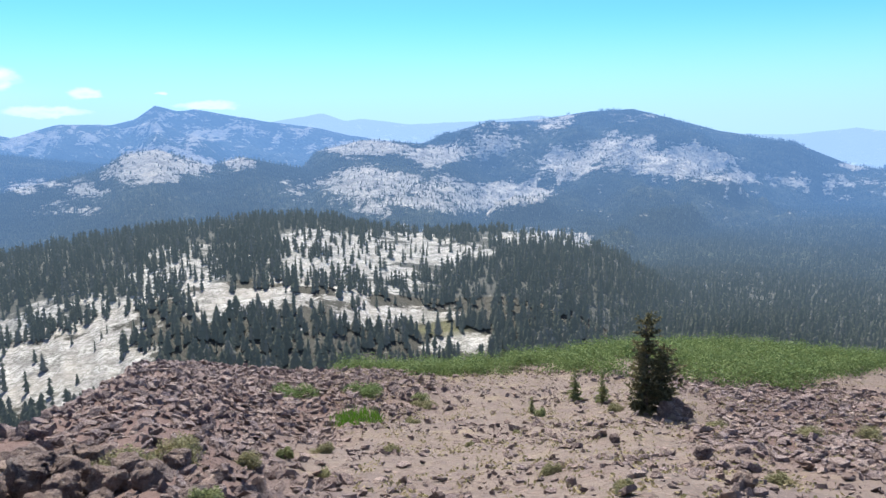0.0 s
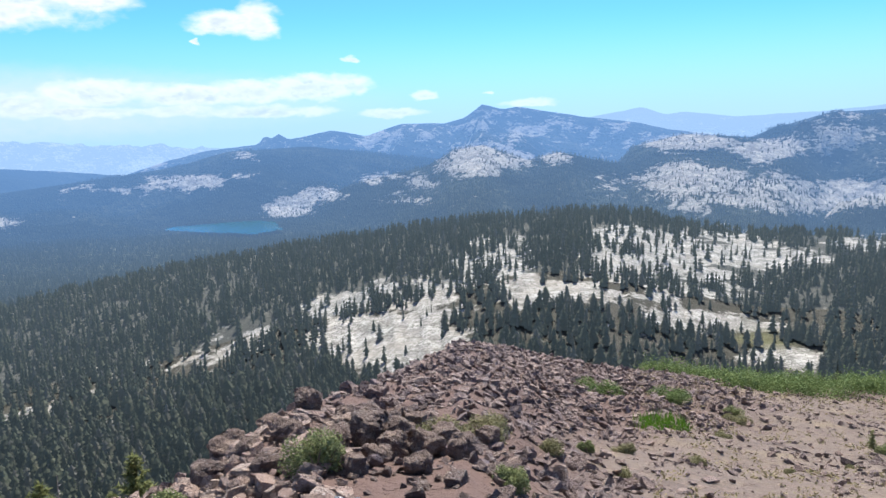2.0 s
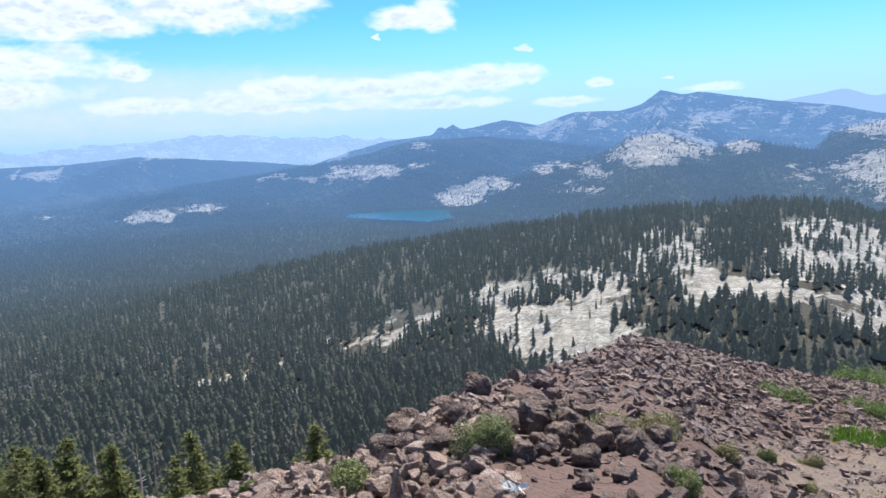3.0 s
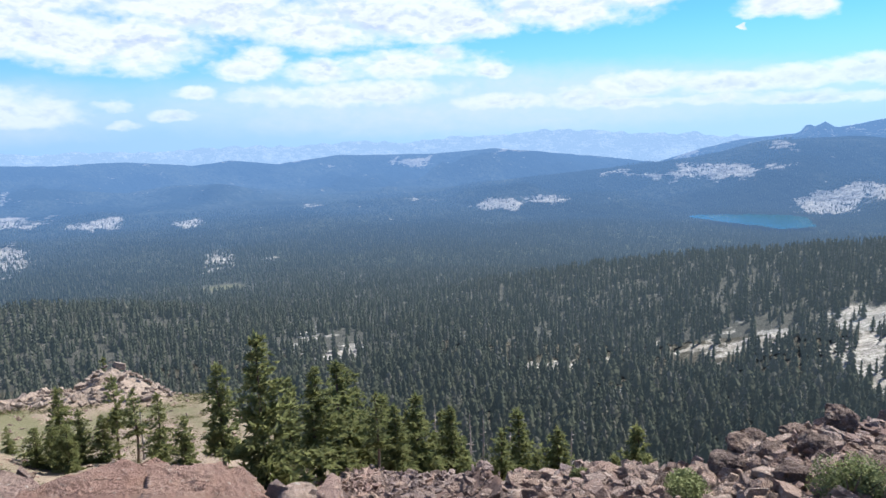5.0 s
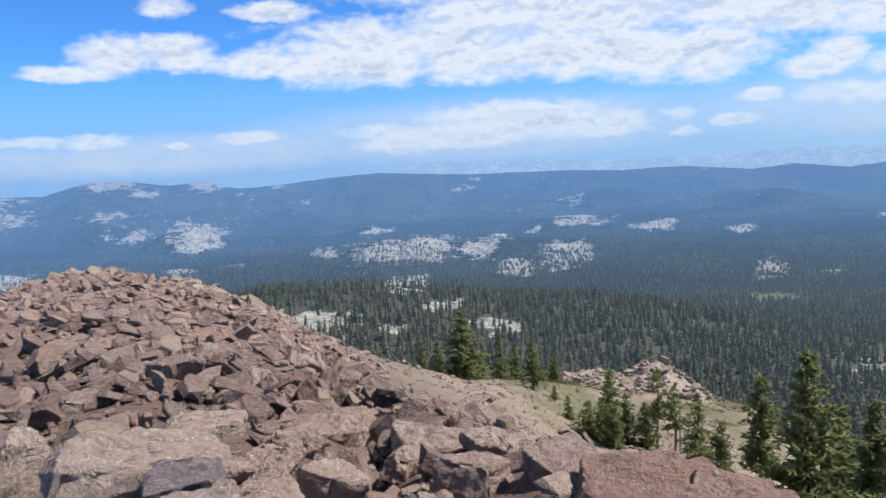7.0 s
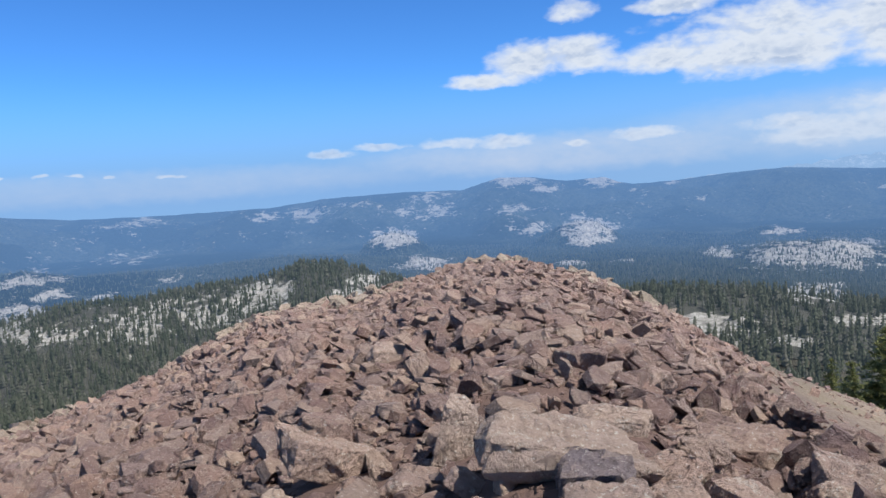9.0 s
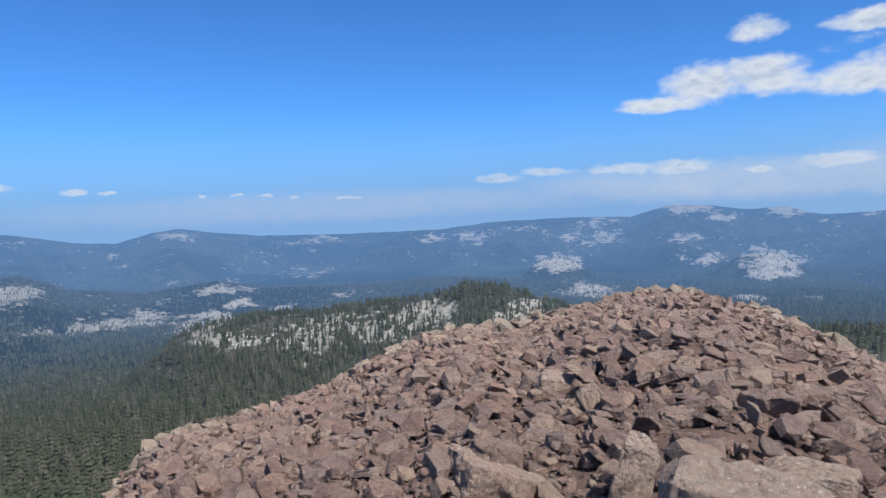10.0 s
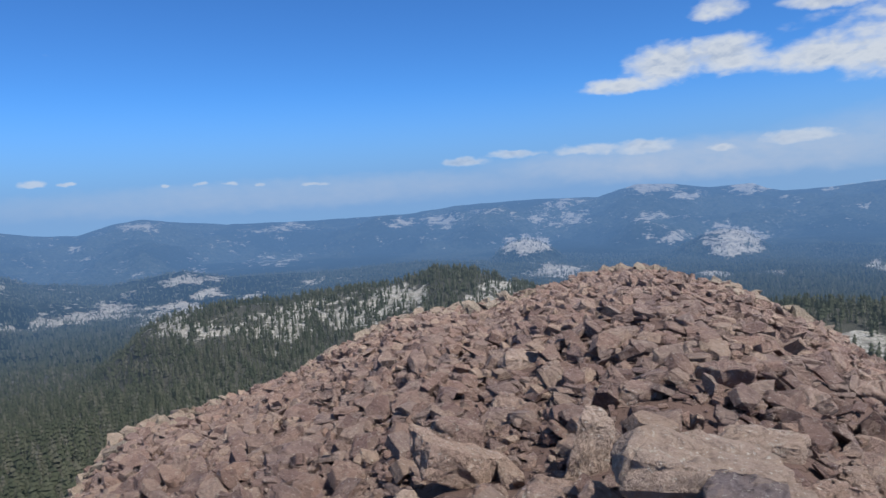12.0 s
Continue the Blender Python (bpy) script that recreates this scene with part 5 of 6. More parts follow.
def lay_rubble():
    # the broad mound of red blocks: the nearest apart, the rest joined
    az, r, rng = scatter(48000, 72, 192, 1.6, 47, 31)
    keep = rng.uniform(0, 1, len(az)) < rubble_amount(az, r)
    keep &= clear_of_blocks(az, r)
    near = keep & (r < 5.4) & (az < 176)
    rest = keep & ~near
    heap("rubble_mound", az[rest], r[rest], sizes(rng, rest.sum(), 0.20, 0.55, 2.6) * np.interp(r[rest], [6, 10, 20], [0.95, 1.05, 1.2]), rng, stone_red, "mound of angular reddish lava blocks", 0.3, 0.55)
    a2, r2, rng2 = scatter(7500, 72, 186, 1.8, 11, 36)
    sel = (rng2.uniform(0, 1, len(a2)) < rubble_amount(a2, r2)) & clear_of_blocks(a2, r2)
    heap("rubble_chips", a2[sel], r2[sel], sizes(rng2, sel.sum(), 0.1, 0.5, 2.2), rng2, stone_red, "small reddish lava chips between larger blocks")
    # paler, lichen-grown stones along the mound's skyline
    a3, u3, rng3 = scatter(1500, 122, 182, 0.0, 1.0, 37)
    r3 = table(RIM, a3, 1) * (0.86 + 0.17 * u3)
    sel = fbm(a3 / 5.0, r3 / 5.0, 3, 99) > -0.2
    heap("rim_stones", a3[sel], r3[sel], sizes(rng3, sel.sum(), 0.42, 0.5, 2.6), rng3, stone_rim, "tan lichened stones along the rim of the mound", 0.25)
    pile = tagged(new("rubble_pile"), "loose pile of angular reddish lava blocks on the summit", "rubble")
    shapes = [stone_mesh("block", 700 + k, stone_red_single) for k in range(16)]
    turn = tumble(rng, near.sum(), 0.38)
    big = sizes(rng, near.sum(), 0.21, 0.5, 2.2)
    for k, (a, d) in enumerate(zip(az[near], r[near])):
        ob = new("block", shapes[k % 16])
        ob.parent = pile
        ob.matrix_world = Matrix.LocRotScale(spot(a, d) + Vector((0, 0, 0.1 * big[k])), Matrix(turn[k].tolist()).to_quaternion(), (big[k],) * 3)
    # stones lying about on the level top
    az, r, rng = scatter(1500, -100, 260, 0.7, 4.4, 38)
    keep = (rng.uniform(0, 1, len(az)) < 0.25 + 0.6 * rubble_amount(az, r)) & clear_of_blocks(az, r)
    heap("summit_stones", az[keep], r[keep], sizes(rng, keep.sum(), 0.1, 0.6, 3.0), rng, stone_red, "loose reddish stones on the level summit")
    # the darker knoll
    az, r, rng = scatter(36000, -2, 84, 3, 44, 32)
    keep = rng.uniform(0, 1, len(az)) < rubble_amount(az, r)
    az, r = az[keep], r[keep]
    size = sizes(rng, len(az), 0.125, 0.6, 3.0) * np.interp(r, [3, 7, 14, 30], [0.7, 0.8, 1.0, 1.3])
    # the nearest stones lie singly
    single = np.nonzero((r < 9.5) & (az > 12) & (az < 60))[0]
    single = single[np.argsort(r[single])][:280]
    heaped = np.ones(len(az), bool)
    heaped[single] = False
    pile = tagged(new("knoll_pile"), "loose pile of dark purple-brown stones on the knoll", "rubble")
    shapes = [stone_mesh("stone", 730 + k, stone_dark_single) for k in range(12)]
    turn = tumble(rng, len(single), 0.45)
    for k, n in enumerate(single):
        ob = new("stone", shapes[k % 12])
        ob.parent = pile
        ob.matrix_world = Matrix.LocRotScale(spot(az[n], r[n]) + Vector((0, 0, 0.12 * size[n])), Matrix(turn[k].tolist()).to_quaternion(), (size[n],) * 3)
    az, r, size = az[heaped], r[heaped], size[heaped]
    heap("rubble_knoll", az, r, size, rng, stone_dark, "knoll of dark brown and purple lava rubble")
    az, r, rng = scatter(5200, 34, 82, 3.5, 11, 35)
    keep = rng.uniform(0, 1, len(az)) < rubble_amount(az, r)
    heap("rubble_brink", az[keep], r[keep], sizes(rng, keep.sum(), 0.11, 0.6, 2.6), rng, stone_brink, "brown and grey lava rubble at the brink of the knoll")
    # stripes and scattered stones on the slope
    az, r, rng = scatter(30000, -40, 22, 3, 50, 33)
    keep = rng.uniform(0, 1, len(az)) < 0.2 + 0.6 * smoothstep(0.0, 0.25, fbm(az / 5.0, r / 3.0, 3, 88)) + 0.6 * rubble_amount(az, r)
    az, r = az[keep], r[keep]
    heap("slope_rubble", az, r, sizes(rng, len(az), 0.09, 0.7, 4.0), rng, stone_dark, "scattered dark lava stones on a sandy slope")
    # the stripe of purple stones across the slope
    az, r, rng = scatter(9000, -40, -16, 11, 50, 39)
    keep = rng.uniform(0, 1, len(az)) < smoothstep(0.25, 0.7, rubble_amount(az, r))
    heap("rubble_stripe", az[keep], r[keep], sizes(rng, keep.sum(), 0.19, 0.5, 2.4), rng, stone_dark, "stripe of purple-brown lava stones across the slope", 0.2, 0.4)
    # small stones on the pale shoulder
    az, r, rng = scatter(5000, 68, 116, 6, 98, 34)
    heap("shoulder_stones", az, r, sizes(rng, len(az), 0.16, 0.6, 4.0), rng, stone_red, "small reddish stones on pale soil")


def stone_mesh(name, seed, material, flat=None):
    """A single block with worn edges."""
    rng = random.Random(seed)
    v, f = stone_shape(seed, flat or 0.4, 12) if flat or seed % 4 == 0 else plate_shape(seed, rng.uniform(0.24, 0.55))
    bm = bmesh.new()
    vs = [bm.verts.new(c) for c in v]
    for t in f:
        bm.faces.new([vs[k] for k in t])
    bmesh.ops.dissolve_limit(bm, angle_limit=0.15, verts=bm.verts[:], edges=bm.edges[:])
    bmesh.ops.bevel(bm, geom=bm.edges[:], offset=0.02, segments=1, affect="EDGES", clamp_overlap=True)
    bmesh.ops.triangulate(bm, faces=bm.faces[:])
    for longest in (0.35, 0.2):
        bmesh.ops.subdivide_edges(bm, edges=[e for e in bm.edges if e.calc_length() > longest], cuts=1)
        bmesh.ops.triangulate(bm, faces=bm.faces[:])
    bm.normal_update()
    for q in bm.verts:
        p = q.co * 3.0 + Vector((seed * 1.7, 0, 0))
        q.co += q.normal * (0.03 * noise.noise(p) + 0.02 * noise.noise(p * 2.9))
    mesh = bpy.data.meshes.new(name)
    bm.to_mesh(mesh)
    bm.free()
    mesh.materials.append(material)
    return mesh


lay_rubble()


def round_shape(seed, flat):
    """A weathered block with many small faces: corners and triangles of a hull."""
    rng = random.Random(seed)
    bm = bmesh.new()
    for _ in range(30):
        d = Vector((rng.gauss(0, 1), rng.gauss(0, 1), rng.gauss(0, 1))).normalized()
        d = Vector([math.copysign(abs(c) ** 0.7, c) for c in d]) * rng.uniform(0.8, 1.0)
        bm.verts.new((0.45 * d.x, 0.36 * d.y, 0.5 * flat * d.z))
    hull = bmesh.ops.convex_hull(bm, input=bm.verts[:])
    bmesh.ops.delete(bm, geom=[g for g in hull["geom_interior"] if isinstance(g, bmesh.types.BMVert)], context="VERTS")
    bmesh.ops.triangulate(bm, faces=bm.faces[:])
    bm.verts.index_update()
    verts = np.array([v.co[:] for v in bm.verts])
    tris = np.array([[v.index for v in f.verts] for f in bm.faces])
    bm.free()
    return verts, tris


def boulder(name, az, r, size, turn, lean, seed, material, label, sink=0.2, craggy=False):
    """A large block with chipped faces: a hull cut finer and roughened."""
    rng = random.Random(seed)
    bm = bmesh.new()
    v, f = round_shape(seed, size[2] / size[0]) if craggy else plate_shape(seed, size[2] / size[0]) if seed % 2 else stone_shape(seed, size[2] / size[0], 15)
    vs = [bm.verts.new(c) for c in v]
    for t in f:
        bm.faces.new([vs[k] for k in t])
    bmesh.ops.dissolve_limit(bm, angle_limit=0.12, verts=bm.verts[:], edges=bm.edges[:])
    bmesh.ops.bevel(bm, geom=bm.edges[:], offset=0.025, segments=1, affect="EDGES", clamp_overlap=True)
    bmesh.ops.triangulate(bm, faces=bm.faces[:])
    for longest in (0.3, 0.16, 0.09, 0.055):
        bmesh.ops.subdivide_edges(bm, edges=[e for e in bm.edges if e.calc_length() > longest], cuts=1)
        bmesh.ops.triangulate(bm, faces=bm.faces[:])
    bm.normal_update()
    for q in bm.verts:
        p = q.co * 3.1 + Vector((seed, 0, 0))
        if craggy:
            q.co += q.normal * (0.07 * noise.noise(p * 1.5) - 0.05 * abs(noise.noise(p * 2.4)))
        # plates split off along joints
        gaps, cells = noise.voronoi(p * 0.8)
        step = 0.04 * noise.noise(cells[0] * 7.7) - 0.03 * max(0.0, 1.0 - (gaps[1] - gaps[0]) / 0.12)
        q.co += q.normal * (step + 0.018 * noise.noise(p) + 0.02 * noise.noise(p * 2.7) + 0.016 * noise.noise(p * 6.7) + 0.009 * noise.noise(p * 15.0))
    for q in bm.verts:
        q.co = Vector((q.co.x * size[0], q.co.y * size[1] / 0.76, q.co.z * size[0]))
    for f in bm.faces:
        f.smooth = True
    for e in bm.edges:
        e.smooth = e.calc_face_angle(0.0) < 0.26
    ob = part(name, bm, material)
    at = spot(az, r)
    ob.matrix_world = pose(at.x, at.y, at.z + size[2] * (0.5 - sink), lean[0], lean[1], turn)
    return tagged(ob, label, "rock", group="summit boulders")


for az_, r_, size_, turn_, lean_, seed_ in BLOCKS:
    size_ = (size_[0], size_[1], size_[2] * (0.82 if r_ < 7 else 1.0))
    boulder("boulder", az_, r_, size_, turn_ + az_, lean_, seed_, stone_slab if az_ < 92 else stone_red_single, "large angular reddish lava boulder with pale crust", 0.42 if az_ < 113 else 0.28, seed_ % 3 == 0)
boulder("boulder", 96.6, 4.45, (1.15, 0.8, 0.34), 96.6 + 4, (4, -4), 902, stone_slab, "broad smooth reddish slab at the brow of the rubble", 0.42)
boulder("boulder", 135.2, 5.25, (1.4, 0.66, 0.5), 135.2 + 10, (14, 20), 910, stone_lichen, "large tan lichen-crusted slab leaning among lava blocks", 0.32)
boulder("boulder", 133.2, 4.85, (0.58, 0.38, 0.38), 133.2 - 6, (10, 4), 950, stone_mauve, "mauve-grey lava block lying against a slab", 0.3)
boulder("boulder", 142.5, 6.2, (0.36, 0.28, 0.6), 142.5 + 10, (6, 12), 911, stone_lichen, "upright grey lichened block among lava stones", 0.2)
boulder("boulder", 151.9, 6.75, (1.1, 0.5, 0.5), 151.9 + 24, (14, 20), 912, stone_red_single, "long leaning reddish slab with a shaded side", 0.05)
DARK_BLOCKS = [
    (29.2, 7.9, (0.55, 0.5, 0.6), 15, (4, 8), 961), (32.2, 7.9, (0.6, 0.5, 0.55), 70, (10, 4), 962), (27.0, 7.4, (0.5, 0.4, 0.45), 30, (8, 10), 963), (34.0, 8.4, (0.45, 0.4, 0.4), 5, (0, 8), 964),
    (31.4, 6.9, (0.42, 0.36, 0.36), 45, (10, 0), 965), (36.0, 7.0, (0.4, 0.36, 0.34), 20, (6, 12), 966), (38.6, 8.0, (0.45, 0.36, 0.34), 0, (8, 8), 967), (28.0, 6.4, (0.36, 0.3, 0.3), 10, (12, 4), 968),
    (24.0, 7.0, (0.42, 0.34, 0.34), 60, (0, 8), 969), (42.0, 7.8, (0.4, 0.34, 0.32), 25, (8, 0), 970),
]
DARK_BLOCKS += [
    (33.4, 6.2, (0.34, 0.3, 0.28), 15, (4, 8), 971), (22.0, 8.4, (0.45, 0.36, 0.36), 35, (10, 6), 972), (36.9, 10.0, (0.58, 0.43, 0.50), 0, (5, 5), 921), (33.0, 9.0, (0.79, 0.58, 0.43), 30, (8, 0), 922),
    (31.0, 8.4, (0.72, 0.65, 0.58), 60, (0, 8), 923), (28.5, 8.8, (0.65, 0.50, 0.58), 10, (10, 10), 924), (30.0, 7.4, (0.58, 0.43, 0.43), 20, (0, 12), 925), (34.5, 7.6, (0.50, 0.36, 0.36), 80, (6, 6), 926),
    (40.0, 9.2, (0.50, 0.36, 0.32), 50, (0, 0), 927), (43.5, 8.6, (0.58, 0.43, 0.36), 40, (0, -8), 928),
]
DARK_BLOCKS += [
    (25.5, 8.0, (0.50, 0.43, 0.36), 10, (12, 0), 929), (45.0, 7.4, (0.58, 0.43, 0.32), 0, (0, 10), 930), (40.5, 6.6, (0.43, 0.36, 0.29), 33, (8, 0), 931),
]
for az_, r_, size_, turn_, lean_, seed_ in DARK_BLOCKS:
    boulder("boulder", az_, r_, tuple(1.0 * c for c in size_), turn_ + az_, lean_, seed_, stone_dark_single, "dark brown craggy lava boulder on the knoll", craggy=True)
# single boulders on the sandy slope: bearing, dip, size
for az_, dip_, size_, seed_ in ((-21.0, 24.6, 0.5, 941), (-14.0, 24.2, 0.4, 942), (-24.0, 26.2, 0.42, 943), (-9.5, 26.4, 0.3, 944)):
    at_ = dip_place(az_, dip_)
    boulder("boulder", az_, math.hypot(at_.x, at_.y), (size_, size_ * 0.8, size_ * 0.7), 20, (8, -6), seed_, stone_dark_single, "single dark lava boulder on sandy gravel", craggy=True)
at_ = dip_place(-18.6, 22.0)
boulder("boulder", -18.6, math.hypot(at_.x, at_.y), (1.6, 1.2, 1.0), 20, (8, -6), 946, stone_dark_single, "grey half-buried boulder beside the tall pine", 0.35, True)


def rock_outcrop():
    """The pointed heap of pale reddish blocks at the end of the shoulder."""
    top = tagged(new("rock_outcrop"), "pale reddish rock outcrop at the end of the shoulder", "rock")
    rng = random.Random(77)

    def rise(az, r):
        peak = 4.9 * max(0.0, 1 - abs(az - 91.7) / 4.6) ** 1.15
        side = 2.4 * max(0.0, 1 - ((az - 96.5) / 4.6) ** 2)
        return max(peak, side) * max(0.0, 1 - (abs(r - 98.0) / 8.5) ** 1.6)

    bm = bmesh.new()
    rows = []
    for a in range(34):
        az = 86.5 + a * 0.4
        line = []
        for b in range(18):
            r = 89.0 + b
            at = spot(az, r)
            up = rise(az, r)
            line.append(bm.verts.new(at + Vector((0, 0, up * (0.9 + 0.25 * noise.noise(at * 0.6)) - 0.4))))
        rows.append(line)
    for p, q in zip(rows, rows[1:]):
        for b in range(17):
            bm.faces.new((p[b], p[b + 1], q[b + 1], q[b]))
    bmesh.ops.recalc_face_normals(bm, faces=bm.faces[:])
    part("core", bm, stone_pale_single, top)
    shapes = [stone_mesh("block", 762 + k, stone_pale_single, None if k % 2 else 0.5) for k in range(8)]
    made = 0
    while made < 290:
        az, r = rng.uniform(86.5, 101), rng.uniform(90, 102)
        up = rise(az, r)
        if up < 0.25 and rng.random() < 0.8:
            continue
        size = rng.uniform(0.4, 1.0) * (1.7 if rng.random() < 0.2 else 1.0)
        ob = new("block", shapes[made % 8])
        ob.parent = top
        lean = (rng.uniform(-0.5, 0.5), rng.uniform(-0.5, 0.5), rng.uniform(0, 6.28))
        ob.matrix_world = Matrix.LocRotScale(spot(az, r) + Vector((0, 0, up)), Euler(lean), (size, size, size))
        made += 1


rock_outcrop()



def pointed_stone():
    """The narrow reddish stone standing on end at the brink."""
    bm = bmesh.new()
    rng = random.Random(9)
    loops = []
    for k, (w, h) in enumerate(((0.10, -0.06), (0.085, 0.08), (0.055, 0.2), (0.04, 0.3), (0.018, 0.345))):
        loops.append([bm.verts.new((math.cos(1.0472 * j) * w * rng.uniform(0.8, 1.2) + 0.03 * h, math.sin(1.0472 * j) * w * rng.uniform(0.6, 1.0), h)) for j in range(6)])
    for a, b in zip(loops, loops[1:]):
        for j in range(6):
            bm.faces.new((a[j], a[(j + 1) % 6], b[(j + 1) % 6], b[j]))
    bm.faces.new(loops[-1])
    bmesh.ops.recalc_face_normals(bm, faces=bm.faces[:])
    ob = part("upright_stone", bm, stone_red_single)
    ob.location = dip_place(44.6, 29.3)
    tagged(ob, "narrow reddish stone standing on end among rubble", "rock")


pointed_stone()


def white_scrap():
    """A crumpled pale scrap lying among the stones."""
    bm = bmesh.new()
    rng = random.Random(12)
    n = 6
    grid = [[bm.verts.new((0.035 * (a - n / 2), 0.022 * (b - n / 2), 0.05 + rng.uniform(-0.03, 0.03))) for a in range(n + 1)] for b in range(n + 1)]
    for b in range(n):
        for a in range(n):
            if rng.random() > 0.15:
                bm.faces.new((grid[b][a], grid[b][a + 1], grid[b + 1][a + 1], grid[b + 1][a]))
    bmesh.ops.solidify(bm, geom=bm.faces[:], thickness=0.004)
    ob = part("scrap", bm, scrap_white)
    ob.location = dip_place(34.4, 28.9)
    tagged(ob, "small crumpled white scrap among lava stones", "litter")


white_scrap()

# ---- trees of the summit ----
def spike(verts, tris, at, way, length, width, rng):
    """One flat needle spray: a long triangle."""
    side = way.cross(Vector((rng.uniform(-1, 1), rng.uniform(-1, 1), rng.uniform(-1, 1))))
    if side.length < 1e-4:
        return
    side = side.normalized() * width * 0.5
    k = len(verts)
    verts += [at - side, at + side, at + way * length]
    tris.append((k, k + 1, k + 2))


def crown_mesh(name, seed, height, reach, low, shape, tiers, limbs, tuft, material, lean=0.0):
    """Whorls of limbs, each limb carrying tufts of needle sprays."""
    rng = random.Random(seed)
    verts, tris = [], []
    for k in range(tiers):
        h = low + (1.0 - low) * (k + rng.uniform(0, 0.8)) / tiers
        u = (h - low) / (1.0 - low)
        wide = reach * ((1.0 - u) ** shape) * (0.55 + 0.45 * min(1.0, u * 6 + 0.3)) + 0.05 * height * 0.3
        for j in range(limbs):
            if rng.random() < 0.26:
                continue
            a = rng.uniform(0, 6.2832)
            out = Vector((math.cos(a), math.sin(a), 0))
            length = wide * rng.uniform(0.4, 1.2) * (1.0 + 0.28 * math.sin(a + seed) + 0.2 * math.sin(2 * a + 9 * h + seed))
            rise = rng.uniform(-0.25, 0.25) + 0.35 * u
            steps = max(2, int(length / (tuft * 0.75)))
            for s in range(steps):
                f = (s + 0.7) / steps
                at = out * length * f + Vector((lean * h * height, 0, h * height + length * f * rise - 0.12 * length * f * f))
                at += Vector((rng.uniform(-1, 1), rng.uniform(-1, 1), rng.uniform(-1, 1))) * tuft * 0.35
                for _ in range(7):
                    way = (out * 0.7 + Vector((rng.uniform(-1, 1), rng.uniform(-1, 1), rng.uniform(-0.6, 0.9)))).normalized()
                    spike(verts, tris, at, way, tuft * rng.uniform(0.8, 1.5) * (1.15 - 0.6 * u), tuft * 0.62 * (1.1 - 0.5 * u), rng)
    for _ in range(14):
        way = Vector((rng.uniform(-0.5, 0.5), rng.uniform(-0.5, 0.5), 1)).normalized()
        spike(verts, tris, Vector((lean * height, 0, height * rng.uniform(0.93, 1.0))), way, tuft * 1.2, tuft * 0.4, rng)
    return mesh_from(name, [v[:] for v in verts], tris, material)


def trunk_mesh(name, seed, height, base, material, lean=0.0, limbs=10):
    """A tapered, slightly bent stem with bare limb stubs."""
    rng = random.Random(seed)
    bm = bmesh.new()
    rings = 9
    loops = []
    for k in range(rings + 1):
        u = k / rings
        w = base * (1.0 - 0.92 * u) * (1.25 if k == 0 else 1.0)
        bend = 0.012 * height * math.sin(u * 5 + seed)
        loops.append([bm.verts.new((math.cos(6.2832 * j / 7) * w + bend + lean * u * height, math.sin(6.2832 * j / 7) * w, u * height * 0.97 - 0.15 * (k == 0))) for j in range(7)])
    for a, b in zip(loops, loops[1:]):
        for j in range(7):
            bm.faces.new((a[j], a[(j + 1) % 7], b[(j + 1) % 7], b[j]))
    for _ in range(limbs):
        u = rng.uniform(0.12, 0.9)
        a = rng.uniform(0, 6.2832)
        out = Vector((math.cos(a), math.sin(a), rng.uniform(-0.1, 0.4)))
        root = Vector((lean * u * height, 0, u * height))
        w, tip = base * 0.22, root + out * height * 0.13 * (1.1 - u)
        side = out.cross(Vector((0, 0, 1))).normalized() * w
        up = Vector((0, 0, w))
        r3 = [bm.verts.new(root + side), bm.verts.new(root - side), bm.verts.new(root + up * 1.6)]
        t = bm.verts.new(tip)
        for j in range(3):
            bm.faces.new((r3[j], r3[(j + 1) % 3], t))
    bmesh.ops.recalc_face_normals(bm, faces=bm.faces[:])
    mesh = bpy.data.meshes.new(name)
    bm.to_mesh(mesh)
    bm.free()
    mesh.materials.append(material)
    return mesh


def tree_kind(seed, height, reach, low, shape, tiers, limbs, tuft, lean=0.0, base=0.02):
    return (trunk_mesh("trunk", seed, height, base * height, bark, lean), crown_mesh("crown", seed, height, reach, low, shape, tiers, limbs, tuft, needles_near, lean))


# each 6 m high, scaled where they stand
KINDS = {
    "fir": [tree_kind(811 + k, 6.0, 1.75 - 0.15 * k, 0.05 + 0.03 * k, 0.85, 26, 10, 0.27) for k in range(4)],
    "slim": [tree_kind(821 + k, 6.0, 1.2, 0.1 + 0.06 * k, 0.7, 23, 9, 0.25) for k in range(3)],
    "open": [tree_kind(831 + k, 6.0, 1.15, 0.38, 0.5, 12, 6, 0.28) for k in range(2)],
    "bushy": [tree_kind(841 + k, 6.0, 1.9, 0.03, 0.55, 18, 10, 0.34) for k in range(2)],
}


def plant_tree(kind, at, height, turn, label, name="pine_tree", group="summit conifers", wide=1.0):
    trunk, crown = KINDS[kind][int(turn) % len(KINDS[kind])]
    top = new(name)
    s = height / 6.0
    top.matrix_world = Matrix.LocRotScale(at, Euler((0, 0, radians(turn))), (s * wide, s * wide, s))
    for key, mesh in (("trunk", trunk), ("crown", crown)):
        ob = new(key, mesh)
        ob.parent = top
    tagged(top, label, "tree", group=group)
    return top


